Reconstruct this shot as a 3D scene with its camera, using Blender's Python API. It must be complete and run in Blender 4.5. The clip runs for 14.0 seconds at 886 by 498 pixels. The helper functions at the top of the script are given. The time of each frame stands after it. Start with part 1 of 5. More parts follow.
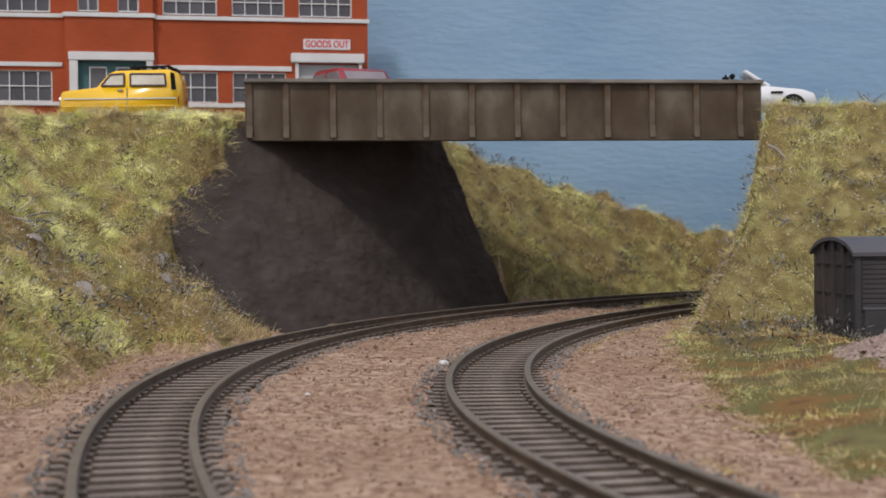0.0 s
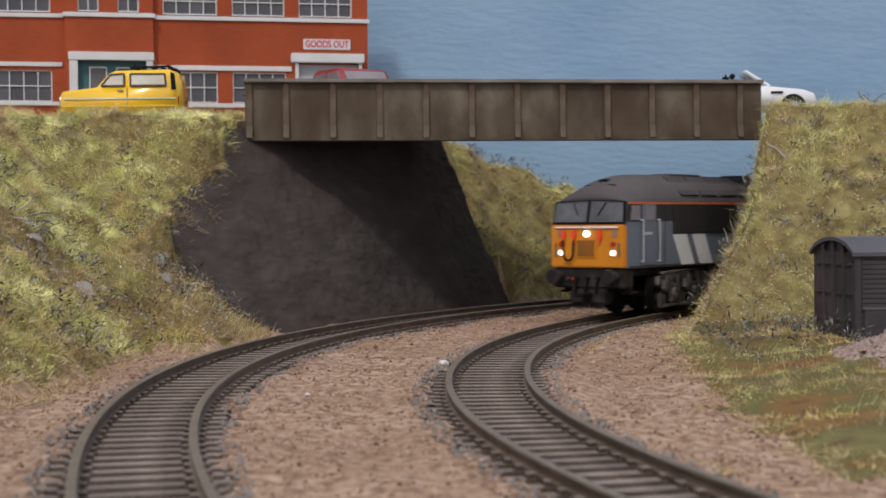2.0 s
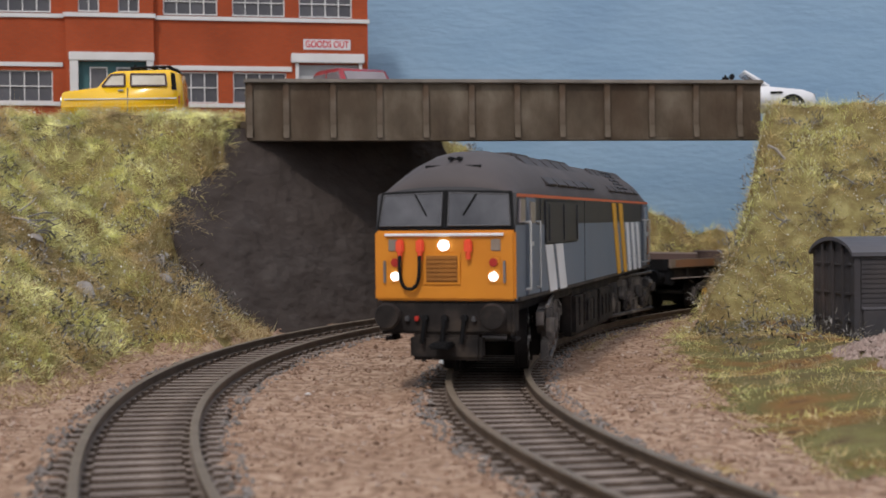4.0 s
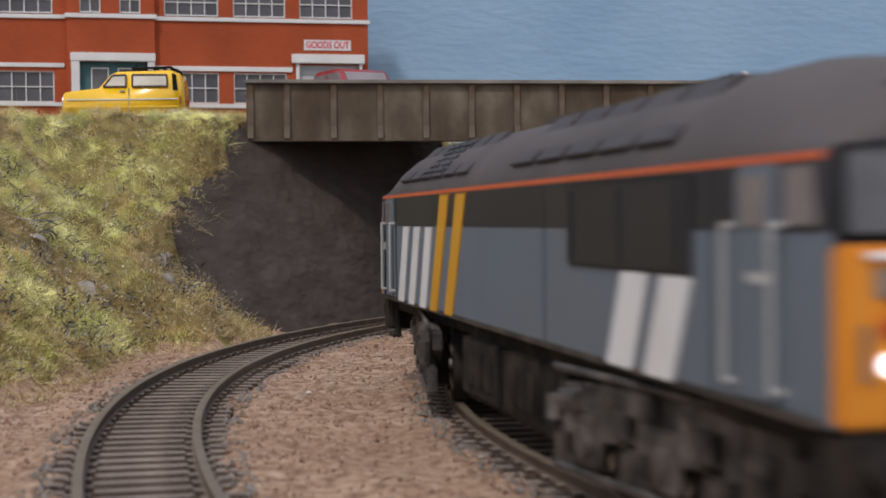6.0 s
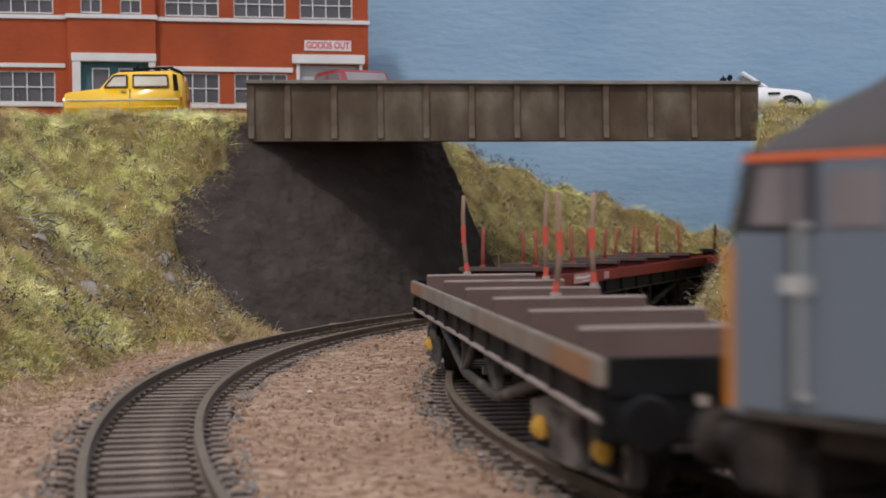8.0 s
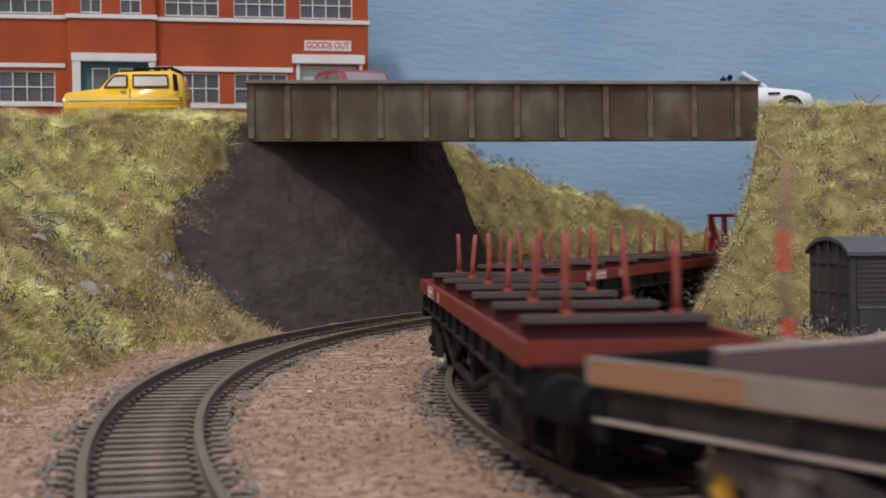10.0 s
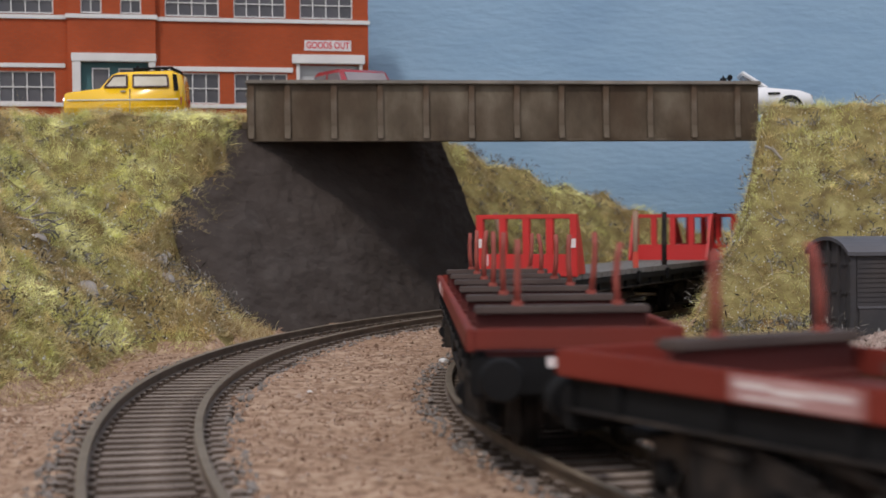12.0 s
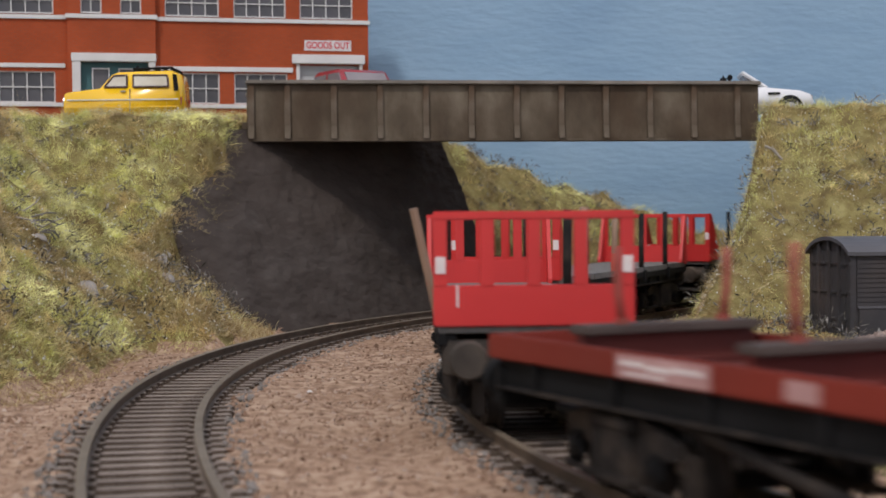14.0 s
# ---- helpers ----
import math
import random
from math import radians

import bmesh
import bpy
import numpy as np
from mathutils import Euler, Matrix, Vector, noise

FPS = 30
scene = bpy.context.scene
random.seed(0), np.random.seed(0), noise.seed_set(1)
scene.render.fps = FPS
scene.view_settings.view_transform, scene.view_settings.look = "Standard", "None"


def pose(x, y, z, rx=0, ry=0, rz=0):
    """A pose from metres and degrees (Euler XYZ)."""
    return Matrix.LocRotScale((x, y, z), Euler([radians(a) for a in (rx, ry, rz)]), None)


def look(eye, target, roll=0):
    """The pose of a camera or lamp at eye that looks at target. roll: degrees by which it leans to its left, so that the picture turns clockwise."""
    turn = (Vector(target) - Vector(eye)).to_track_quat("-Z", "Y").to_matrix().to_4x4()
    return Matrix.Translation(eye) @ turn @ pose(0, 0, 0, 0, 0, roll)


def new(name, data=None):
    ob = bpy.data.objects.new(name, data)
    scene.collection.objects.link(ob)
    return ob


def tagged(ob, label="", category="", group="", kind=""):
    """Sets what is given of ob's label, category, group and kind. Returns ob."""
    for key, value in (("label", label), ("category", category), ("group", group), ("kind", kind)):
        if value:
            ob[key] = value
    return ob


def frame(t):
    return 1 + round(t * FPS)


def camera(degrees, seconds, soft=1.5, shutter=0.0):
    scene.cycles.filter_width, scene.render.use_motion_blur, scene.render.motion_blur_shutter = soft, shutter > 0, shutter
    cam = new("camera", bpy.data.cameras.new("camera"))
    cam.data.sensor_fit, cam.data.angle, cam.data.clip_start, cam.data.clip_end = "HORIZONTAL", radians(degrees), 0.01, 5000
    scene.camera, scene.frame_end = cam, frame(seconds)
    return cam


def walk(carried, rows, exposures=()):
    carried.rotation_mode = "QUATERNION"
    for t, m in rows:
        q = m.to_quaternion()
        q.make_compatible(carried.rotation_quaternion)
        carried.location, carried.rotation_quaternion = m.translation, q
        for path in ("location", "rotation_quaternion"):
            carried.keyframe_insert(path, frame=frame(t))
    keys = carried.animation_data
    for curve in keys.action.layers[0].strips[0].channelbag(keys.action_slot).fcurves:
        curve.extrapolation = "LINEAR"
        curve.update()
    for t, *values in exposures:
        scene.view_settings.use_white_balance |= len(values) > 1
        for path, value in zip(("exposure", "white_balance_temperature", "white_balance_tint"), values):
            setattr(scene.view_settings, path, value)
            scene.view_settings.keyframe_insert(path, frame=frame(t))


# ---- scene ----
MM = 0.001


# ---- plan of the two tracks (millimetres): polar curves about a centre, then constant curvature ----
def track_points(centre, co, lo, hi, r_near, r_far, near_len, far_len):
    """Centreline from far to near, in steps of 1 mm or so, as an array of x, y."""
    th = np.linspace(lo, hi, 1600)
    r = sum(c * th ** k for k, c in enumerate(co))
    x, y = centre[0] - r * np.cos(th), centre[1] + r * np.sin(th)

    def onward(p, q, radius, length):
        ang = math.atan2(q[1] - p[1], q[0] - p[0])
        pts, pos = [], np.array(q, float)
        for k in range(int(length)):
            ang += 1.0 / radius if k < 270 or radius > 0 else 1.0 / (radius * 3)
            pos = pos + np.array((math.cos(ang), math.sin(ang)))
            pts.append(pos.copy())
        return np.array(pts)

    mid = np.stack([x, y], 1)
    far = onward(mid[-2], mid[-1], -r_far, far_len)
    near = onward(mid[1], mid[0], r_near, near_len)
    line = np.concatenate([near[::-1], mid, far])[::-1]
    d = np.concatenate([[0], np.cumsum(np.hypot(*np.diff(line, axis=0).T))])
    n = int(d[-1])
    g = np.arange(n)
    return np.stack([np.interp(g, d, line[:, 0]), np.interp(g, d, line[:, 1])], 1)


OUTER = track_points((350, 295), (405.8, 43.5, 66.7, -51.3, 22.1), -0.55, 0.95, 430, 470, 420, 1500)
INNER = track_points((380, 285), (366.4, 45.7, 43.7, -14.4, 15.3), -0.55, 0.90, 360, 440, 420, 1800)


def on_track(line, s):
    """Point of a centreline s millimetres from its far end."""
    i = np.arange(len(line))
    return np.array((np.interp(s, i, line[:, 0]), np.interp(s, i, line[:, 1])))


def arc_of(line, point):
    return float(np.argmin(np.hypot(line[:, 0] - point[0], line[:, 1] - point[1])))


# ---- camera ----
cam = camera(32.29, 14.0, soft=1.6, shutter=0.7)
cam.data.dof.use_dof, cam.data.dof.focus_distance, cam.data.dof.aperture_fstop = True, 0.47, 50.0
TILT, LEAN = -0.0193, -0.53


def eye_at(x, y, z, tilt=TILT):
    e = Vector((x * MM, y * MM, z * MM))
    return look(e, e + Vector((0, math.cos(tilt), math.sin(tilt))), LEAN)


walk(cam, [(0.0, eye_at(0, 5.5, 35.6)), (3.2, eye_at(0, 5.5, 35.6)), (4.6, eye_at(0, 3.2, 35.6)), (5.4, eye_at(0, 2.0, 35.6)),
           (6.2, eye_at(0, 1.6, 35.6)), (7.0, eye_at(0, 0, 35.6)), (8.0, eye_at(0, 0, 35.6)), (14.0, eye_at(0, 0, 35.6))])

# ---- light: the lamps of the exhibition room ----
world = bpy.data.worlds.new("room_light")
scene.world = world
world.use_nodes = True
wn = world.node_tree.nodes
wl = world.node_tree.links
way = wn.new("ShaderNodeTexCoord")
axes = wn.new("ShaderNodeSeparateXYZ")
rise = wn.new("ShaderNodeMapRange")   # bright ceiling above, dim room floor below
rise.inputs[1].default_value, rise.inputs[2].default_value = -0.6, 0.95
rise.inputs[3].default_value, rise.inputs[4].default_value = 0.70, 0.90
wl.new(way.outputs["Generated"], axes.inputs[0])
wl.new(axes.outputs["Z"], rise.inputs[0])
wl.new(rise.outputs[0], wn["Background"].inputs[1])
wn["Background"].inputs[0].default_value = (0.93, 0.95, 1.06, 1)
sun_data = bpy.data.lights.new("room_lamp", "SUN")
sun_data.energy, sun_data.angle, sun_data.color = 1.65, radians(5.5), (1.0, 0.93, 0.87)
sun = new("room_lamp", sun_data)
sun.matrix_world = look((0, 0, 0), (0.30, 0.74, -1.0))
scene.view_settings.exposure = 0.12


# ---- materials ----
def material(name, colors, scale=40.0, rough=0.8, metal=0.0, bump=0.0, bump_scale=None, detail=6.0, spec=0.5, mix2=None, stretch=None,
             per_object=0.0, emit=0.0, coat=0.0):
    """Two-scale procedural surface: colours along a noise, a second stain colour over it (mix2 = colour, scale, amount), relief."""
    m = bpy.data.materials.new(name)
    m.use_nodes = True
    nt = m.node_tree
    b = nt.nodes["Principled BSDF"]
    co = nt.nodes.new("ShaderNodeTexCoord")
    src = co.outputs["Object"]
    if stretch:
        mp = nt.nodes.new("ShaderNodeMapping")
        mp.inputs["Scale"].default_value = stretch
        nt.links.new(src, mp.inputs["Vector"])
        src = mp.outputs["Vector"]
    n = nt.nodes.new("ShaderNodeTexNoise")
    n.inputs["Scale"].default_value, n.inputs["Detail"].default_value = scale, detail
    nt.links.new(src, n.inputs["Vector"])
    ramp = nt.nodes.new("ShaderNodeValToRGB")
    e = ramp.color_ramp.elements
    while len(e) < len(colors):
        e.new(0.5)
    for i, c in enumerate(colors):
        e[i].position = 0.3 + 0.4 * i / max(1, len(colors) - 1)
        e[i].color = (*c, 1)
    nt.links.new(n.outputs["Fac"], ramp.inputs["Fac"])
    out = ramp.outputs["Color"]
    if mix2:
        n2 = nt.nodes.new("ShaderNodeTexNoise")
        n2.inputs["Scale"].default_value, n2.inputs["Detail"].default_value = mix2[1], 4
        nt.links.new(src, n2.inputs["Vector"])
        r2 = nt.nodes.new("ShaderNodeMapRange")
        r2.inputs[1].default_value, r2.inputs[2].default_value, r2.inputs[4].default_value = 0.45, 0.7, mix2[2]
        nt.links.new(n2.outputs["Fac"], r2.inputs[0])
        mx = nt.nodes.new("ShaderNodeMix")
        mx.data_type = "RGBA"
        nt.links.new(r2.outputs[0], mx.inputs["Factor"])
        nt.links.new(out, mx.inputs[6])
        mx.inputs[7].default_value = (*mix2[0], 1)
        out = mx.outputs[2]
    if per_object:
        oi = nt.nodes.new("ShaderNodeObjectInfo")
        r3 = nt.nodes.new("ShaderNodeMapRange")
        r3.inputs[3].default_value, r3.inputs[4].default_value = 1 - per_object, 1 + per_object
        nt.links.new(oi.outputs["Random"], r3.inputs[0])
        hs = nt.nodes.new("ShaderNodeHueSaturation")
        nt.links.new(r3.outputs[0], hs.inputs["Value"])
        nt.links.new(out, hs.inputs["Color"])
        out = hs.outputs["Color"]
    nt.links.new(out, b.inputs["Base Color"])
    b.inputs["Roughness"].default_value, b.inputs["Metallic"].default_value = rough, metal
    b.inputs["Specular IOR Level"].default_value = spec
    b.inputs["Coat Weight"].default_value = coat
    if emit:
        nt.links.new(out, b.inputs["Emission Color"])
        b.inputs["Emission Strength"].default_value = emit
    if bump:
        nb = nt.nodes.new("ShaderNodeTexNoise")
        nb.inputs["Scale"].default_value, nb.inputs["Detail"].default_value = bump_scale or scale * 3, 5
        nt.links.new(src, nb.inputs["Vector"])
        bp = nt.nodes.new("ShaderNodeBump")
        bp.inputs["Strength"].default_value, bp.inputs["Distance"].default_value = bump, 0.001
        nt.links.new(nb.outputs["Fac"], bp.inputs["Height"])
        nt.links.new(bp.outputs["Normal"], b.inputs["Normal"])
    return m


def island_material(name, colors, rough=0.9, spec=0.2):
    """Colours drawn per loose piece, for joined small pieces."""
    m = bpy.data.materials.new(name)
    m.use_nodes = True
    nt = m.node_tree
    b = nt.nodes["Principled BSDF"]
    g = nt.nodes.new("ShaderNodeNewGeometry")
    ramp = nt.nodes.new("ShaderNodeValToRGB")
    e = ramp.color_ramp.elements
    while len(e) < len(colors):
        e.new(0.5)
    for i, c in enumerate(colors):
        e[i].position = i / max(1, len(colors) - 1)
        e[i].color = (*c, 1)
    nt.links.new(g.outputs["Random Per Island"], ramp.inputs["Fac"])
    nt.links.new(ramp.outputs["Color"], b.inputs["Base Color"])
    b.inputs["Roughness"].default_value, b.inputs["Specular IOR Level"].default_value = rough, spec
    return m


M_EARTH = material("brown_ballast_earth", [(0.15, 0.088, 0.058), (0.33, 0.218, 0.15), (0.46, 0.335, 0.245)], 420, 0.95, bump=0.5, bump_scale=900, mix2=((0.20, 0.11, 0.065), 14, 0.5), spec=0.15)
M_TURF = material("turf_ground", [(0.10, 0.072, 0.032), (0.19, 0.155, 0.06), (0.27, 0.235, 0.10)], 150, 0.95, bump=0.8, bump_scale=400, mix2=((0.16, 0.10, 0.04), 18, 0.7), spec=0.15)
M_VERGE = material("mossy_verge_soil", [(0.075, 0.048, 0.028), (0.19, 0.105, 0.04), (0.12, 0.105, 0.04), (0.165, 0.15, 0.06), (0.10, 0.068, 0.038)], 48, 0.95, bump=0.8, bump_scale=400, mix2=((0.085, 0.055, 0.03), 24, 0.7), spec=0.1)
M_SKY = material("blue_painted_board", [(0.19, 0.31, 0.45), (0.225, 0.355, 0.495), (0.26, 0.39, 0.53)], 9, 0.5, bump=0.45, bump_scale=95, stretch=(1, 1, 3.5), mix2=((0.28, 0.40, 0.52), 4, 0.5))
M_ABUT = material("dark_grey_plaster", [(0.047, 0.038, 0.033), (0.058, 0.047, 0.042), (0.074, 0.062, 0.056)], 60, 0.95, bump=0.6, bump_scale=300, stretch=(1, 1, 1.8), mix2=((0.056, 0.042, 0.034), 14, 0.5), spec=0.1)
M_GIRDER = material("weathered_brown_girder", [(0.050, 0.036, 0.024), (0.092, 0.070, 0.048), (0.165, 0.135, 0.10)], 70, 0.8, bump=0.5, bump_scale=320, mix2=((0.062, 0.036, 0.020), 24, 0.85), spec=0.25, stretch=(1, 1, 0.6))
M_STIFF = material("rust_streaked_stiffener", [(0.055, 0.038, 0.026), (0.10, 0.078, 0.056), (0.20, 0.165, 0.13)], 60, 0.8, bump=0.3, bump_scale=300, mix2=((0.09, 0.045, 0.022), 40, 0.6), spec=0.25)
M_GIRDER_LIP = material("grey_girder_edge", [(0.095, 0.082, 0.068), (0.17, 0.15, 0.13), (0.24, 0.21, 0.18)], 60, 0.8, bump=0.3, spec=0.25)
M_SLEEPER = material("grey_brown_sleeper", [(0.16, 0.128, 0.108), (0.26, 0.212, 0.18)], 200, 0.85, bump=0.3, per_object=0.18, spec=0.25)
# also on sleeper sides, where the dark tone stands in for gap shade
M_BED_AND_SHADE = material("track_bed_and_sleeper_shade", [(0.065, 0.047, 0.036), (0.12, 0.088, 0.068)], 200, 0.95, bump=0.6, spec=0.1)
M_RAIL = material("rusty_rail_side", [(0.075, 0.052, 0.036), (0.14, 0.10, 0.072)], 200, 0.6, metal=0.2)
M_RAILTOP = material("worn_rail_top", [(0.15, 0.115, 0.08), (0.22, 0.175, 0.13)], 150, 0.5, metal=0.3)
M_WHITE = material("white_card_trim", [(0.56, 0.55, 0.545), (0.64, 0.63, 0.625)], 80, 0.7)
M_PANE = material("dark_window_pane", [(0.05, 0.05, 0.06), (0.11, 0.105, 0.11)], 60, 0.3, mix2=((0.18, 0.165, 0.16), 34, 0.6), per_object=0.25)
M_SHUTTER = material("grey_roller_shutter", [(0.36, 0.37, 0.38), (0.42, 0.43, 0.44)], 60, 0.6)
M_TEAL = material("teal_door_paint", [(0.03, 0.10, 0.11), (0.05, 0.14, 0.15)], 60, 0.6)
M_SIGNRED = material("red_sign_paint", [(0.50, 0.03, 0.05), (0.58, 0.05, 0.07)], 60, 0.6)
M_BLACK = material("black_paint", [(0.006, 0.006, 0.0065), (0.012, 0.012, 0.013)], 120, 0.7, spec=0.12)
M_UNDER = material("sooty_underframe", [(0.009, 0.008, 0.008), (0.021, 0.018, 0.017), (0.055, 0.043, 0.035)], 150, 0.75, bump=0.2, spec=0.14)
M_GRIME = material("grimy_brown_steel", [(0.03, 0.026, 0.023), (0.06, 0.05, 0.043), (0.10, 0.078, 0.06)], 90, 0.8, bump=0.2, spec=0.2)
M_STEEL = material("bare_steel", [(0.35, 0.34, 0.33), (0.45, 0.44, 0.42)], 100, 0.35, metal=0.9)


def brick_material():
    """Embossed red brick sheet: fine courses, uneven red, faint pale joints."""
    m = bpy.data.materials.new("red_brick_sheet")
    m.use_nodes = True
    nt = m.node_tree
    b = nt.nodes["Principled BSDF"]
    co = nt.nodes.new("ShaderNodeTexCoord")
    mp = nt.nodes.new("ShaderNodeMapping")
    mp.inputs["Rotation"].default_value = (radians(90), 0, 0)
    nt.links.new(co.outputs["Object"], mp.inputs["Vector"])
    br = nt.nodes.new("ShaderNodeTexBrick")
    for key, v in (("Color1", (0.36, 0.062, 0.017, 1)), ("Color2", (0.315, 0.054, 0.016, 1)), ("Mortar", (0.27, 0.068, 0.030, 1)), ("Scale", 1.0), ("Mortar Size", 0.00017), ("Brick Width", 0.0029), ("Row Height", 0.00105)):
        br.inputs[key].default_value = v
    nt.links.new(mp.outputs["Vector"], br.inputs["Vector"])
    n = nt.nodes.new("ShaderNodeTexNoise")
    n.inputs["Scale"].default_value, n.inputs["Detail"].default_value = 26, 6
    nt.links.new(co.outputs["Object"], n.inputs["Vector"])
    r = nt.nodes.new("ShaderNodeMapRange")
    r.inputs[1].default_value, r.inputs[2].default_value, r.inputs[3].default_value, r.inputs[4].default_value = 0.3, 0.7, 0.82, 1.22
    nt.links.new(n.outputs["Fac"], r.inputs[0])
    hs = nt.nodes.new("ShaderNodeHueSaturation")
    nt.links.new(r.outputs[0], hs.inputs["Value"])
    nt.links.new(br.outputs["Color"], hs.inputs["Color"])
    nt.links.new(hs.outputs["Color"], b.inputs["Base Color"])
    bp = nt.nodes.new("ShaderNodeBump")
    bp.invert = True
    bp.inputs["Strength"].default_value, bp.inputs["Distance"].default_value = 0.5, 0.0002
    nt.links.new(br.outputs["Fac"], bp.inputs["Height"])
    nt.links.new(bp.outputs["Normal"], b.inputs["Normal"])
    b.inputs["Roughness"].default_value, b.inputs["Specular IOR Level"].default_value = 0.8, 0.25
    return m


M_BRICK = brick_material()


# ---- mesh helpers ----
def part(name, bm, mat, parent=None, label="", m=None, smooth=False):
    me = bpy.data.meshes.new(name)
    if smooth:
        for f in bm.faces:
            f.smooth = True
    bm.to_mesh(me)
    bm.free()
    for mm in (mat if isinstance(mat, (list, tuple)) else [mat]):
        me.materials.append(mm)
    ob = new(name, me)
    if parent is not None:
        ob.parent = parent
    if m is not None:
        ob.matrix_basis = m
    if label:
        tagged(ob, label)
    return ob


def again(ob, m, parent=None):
    """Another object on the same mesh."""
    o = ob.copy()
    scene.collection.objects.link(o)
    o.parent = parent if parent is not None else ob.parent
    o.matrix_basis = m
    return o


def box(x0, x1, y0, y1, z0, z1, bevel=0.0, bm=None, mat=0, m=None):
    """A box in millimetres, added to bm."""
    bm = bm or bmesh.new()
    r = bmesh.ops.create_cube(bm, size=1.0, matrix=Matrix.Translation(((x0 + x1) / 2 * MM, (y0 + y1) / 2 * MM, (z0 + z1) / 2 * MM)) @ Matrix.Diagonal((abs(x1 - x0) * MM, abs(y1 - y0) * MM, abs(z1 - z0) * MM, 1)))
    vs = r["verts"]
    if bevel:
        es = list({e for v in vs for e in v.link_edges})
        rr = bmesh.ops.bevel(bm, geom=es, offset=bevel * MM, segments=2, affect="EDGES")
        vs = list({v for f in rr["faces"] for v in f.verts} | {v for v in vs if v.is_valid})
    if m is not None:
        bmesh.ops.transform(bm, matrix=m, verts=vs)
    if mat:
        for f in {f for v in vs for f in v.link_faces}:
            f.material_index = mat
    return bm


def rod(p, q, r, bm=None, seg=8, r2=None, mat=0):
    """A cylinder from p to q in millimetres."""
    bm = bm or bmesh.new()
    p, q = Vector(p) * MM, Vector(q) * MM
    d = q - p
    m = Matrix.Translation((p + q) / 2) @ d.to_track_quat("Z", "Y").to_matrix().to_4x4()
    res = bmesh.ops.create_cone(bm, cap_ends=True, segments=seg, radius1=r * MM, radius2=(r if r2 is None else r2) * MM, depth=d.length, matrix=m)
    if mat:
        for f in {f for v in res["verts"] for f in v.link_faces}:
            f.material_index = mat
    return bm


def bent_rod(points, r, bm=None, seg=8, r2=None):
    """One continuous round bar through points in millimetres."""
    bm = bm or bmesh.new()
    pts = [Vector(p) * MM for p in points]
    last, n = None, len(pts)
    whole = (pts[-1] - pts[0]).normalized()
    up = Vector((1, 0, 0)) if abs(whole.x) < 0.8 else Vector((0, 0, 1))
    for i, p in enumerate(pts):
        d = (pts[min(i + 1, n - 1)] - pts[max(i - 1, 0)]).normalized()
        a = d.cross(up).normalized() if abs(d.dot(up)) < 0.99 else d.orthogonal().normalized()
        b = d.cross(a)
        rr = (r + ((r2 if r2 is not None else r) - r) * i / (n - 1)) * MM
        ring = [bm.verts.new(p + (a * math.cos(k * 2 * math.pi / seg) + b * math.sin(k * 2 * math.pi / seg)) * rr) for k in range(seg)]
        if last:
            for k in range(seg):
                bm.faces.new((last[k], last[(k + 1) % seg], ring[(k + 1) % seg], ring[k])).smooth = True
        else:
            bm.faces.new(ring[::-1])
        last = ring
    bm.faces.new(last)
    bmesh.ops.recalc_face_normals(bm, faces=bm.faces)
    return bm


def prism(points, axis, a, b, bm=None, mat=0):
    """A flat outline (mm) pushed along an axis: 'x' takes (y, z), 'y' takes (x, z), 'z' takes (x, y)."""
    bm = bm or bmesh.new()

    def at(u, v, w):
        return Vector({"x": (w, u, v), "y": (u, w, v), "z": (u, v, w)}[axis]) * MM
    lo = [bm.verts.new(at(u, v, a)) for u, v in points]
    hi = [bm.verts.new(at(u, v, b)) for u, v in points]
    n = len(points)
    fs = [bm.faces.new(lo[::-1]), bm.faces.new(hi)]
    for i in range(n):
        fs.append(bm.faces.new((lo[i], lo[(i + 1) % n], hi[(i + 1) % n], hi[i])))
    for f in fs:
        f.material_index = mat
    bmesh.ops.recalc_face_normals(bm, faces=fs)
    return bm


def thing(name, label, category, group="", kind="", m=None):
    ob = new(name)
    ob.empty_display_size = 0.01
    if m is not None:
        ob.matrix_basis = m
    return tagged(ob, label, category, group, kind)


# ---- terrain ----
ROAD = 75.0


def smooth(a, b, v):
    t = np.clip((v - a) / (b - a), 0, 1)
    return t * t * (3 - 2 * t)


def line_distance(line, x, y):
    pts = line[-1500::6] if x.max() < 420 else line[::8]
    d = np.full(x.shape, 1e9)
    for px, py in pts:
        d = np.minimum(d, (x - px) ** 2 + (y - py) ** 2)
    return np.sqrt(d)


def lump(x, y, size, amp, seed):
    """Smooth pseudo-random height over arrays."""
    rng = np.random.RandomState(seed)
    v = np.zeros_like(x, dtype=float)
    for k in range(14):
        a = rng.uniform(0, 2 * math.pi)
        f = 2 * math.pi / (size * rng.uniform(0.6, 1.7))
        v += np.sin((x * math.cos(a) + y * math.sin(a)) * f + rng.uniform(0, 6.28))
    return v * amp / 3.7


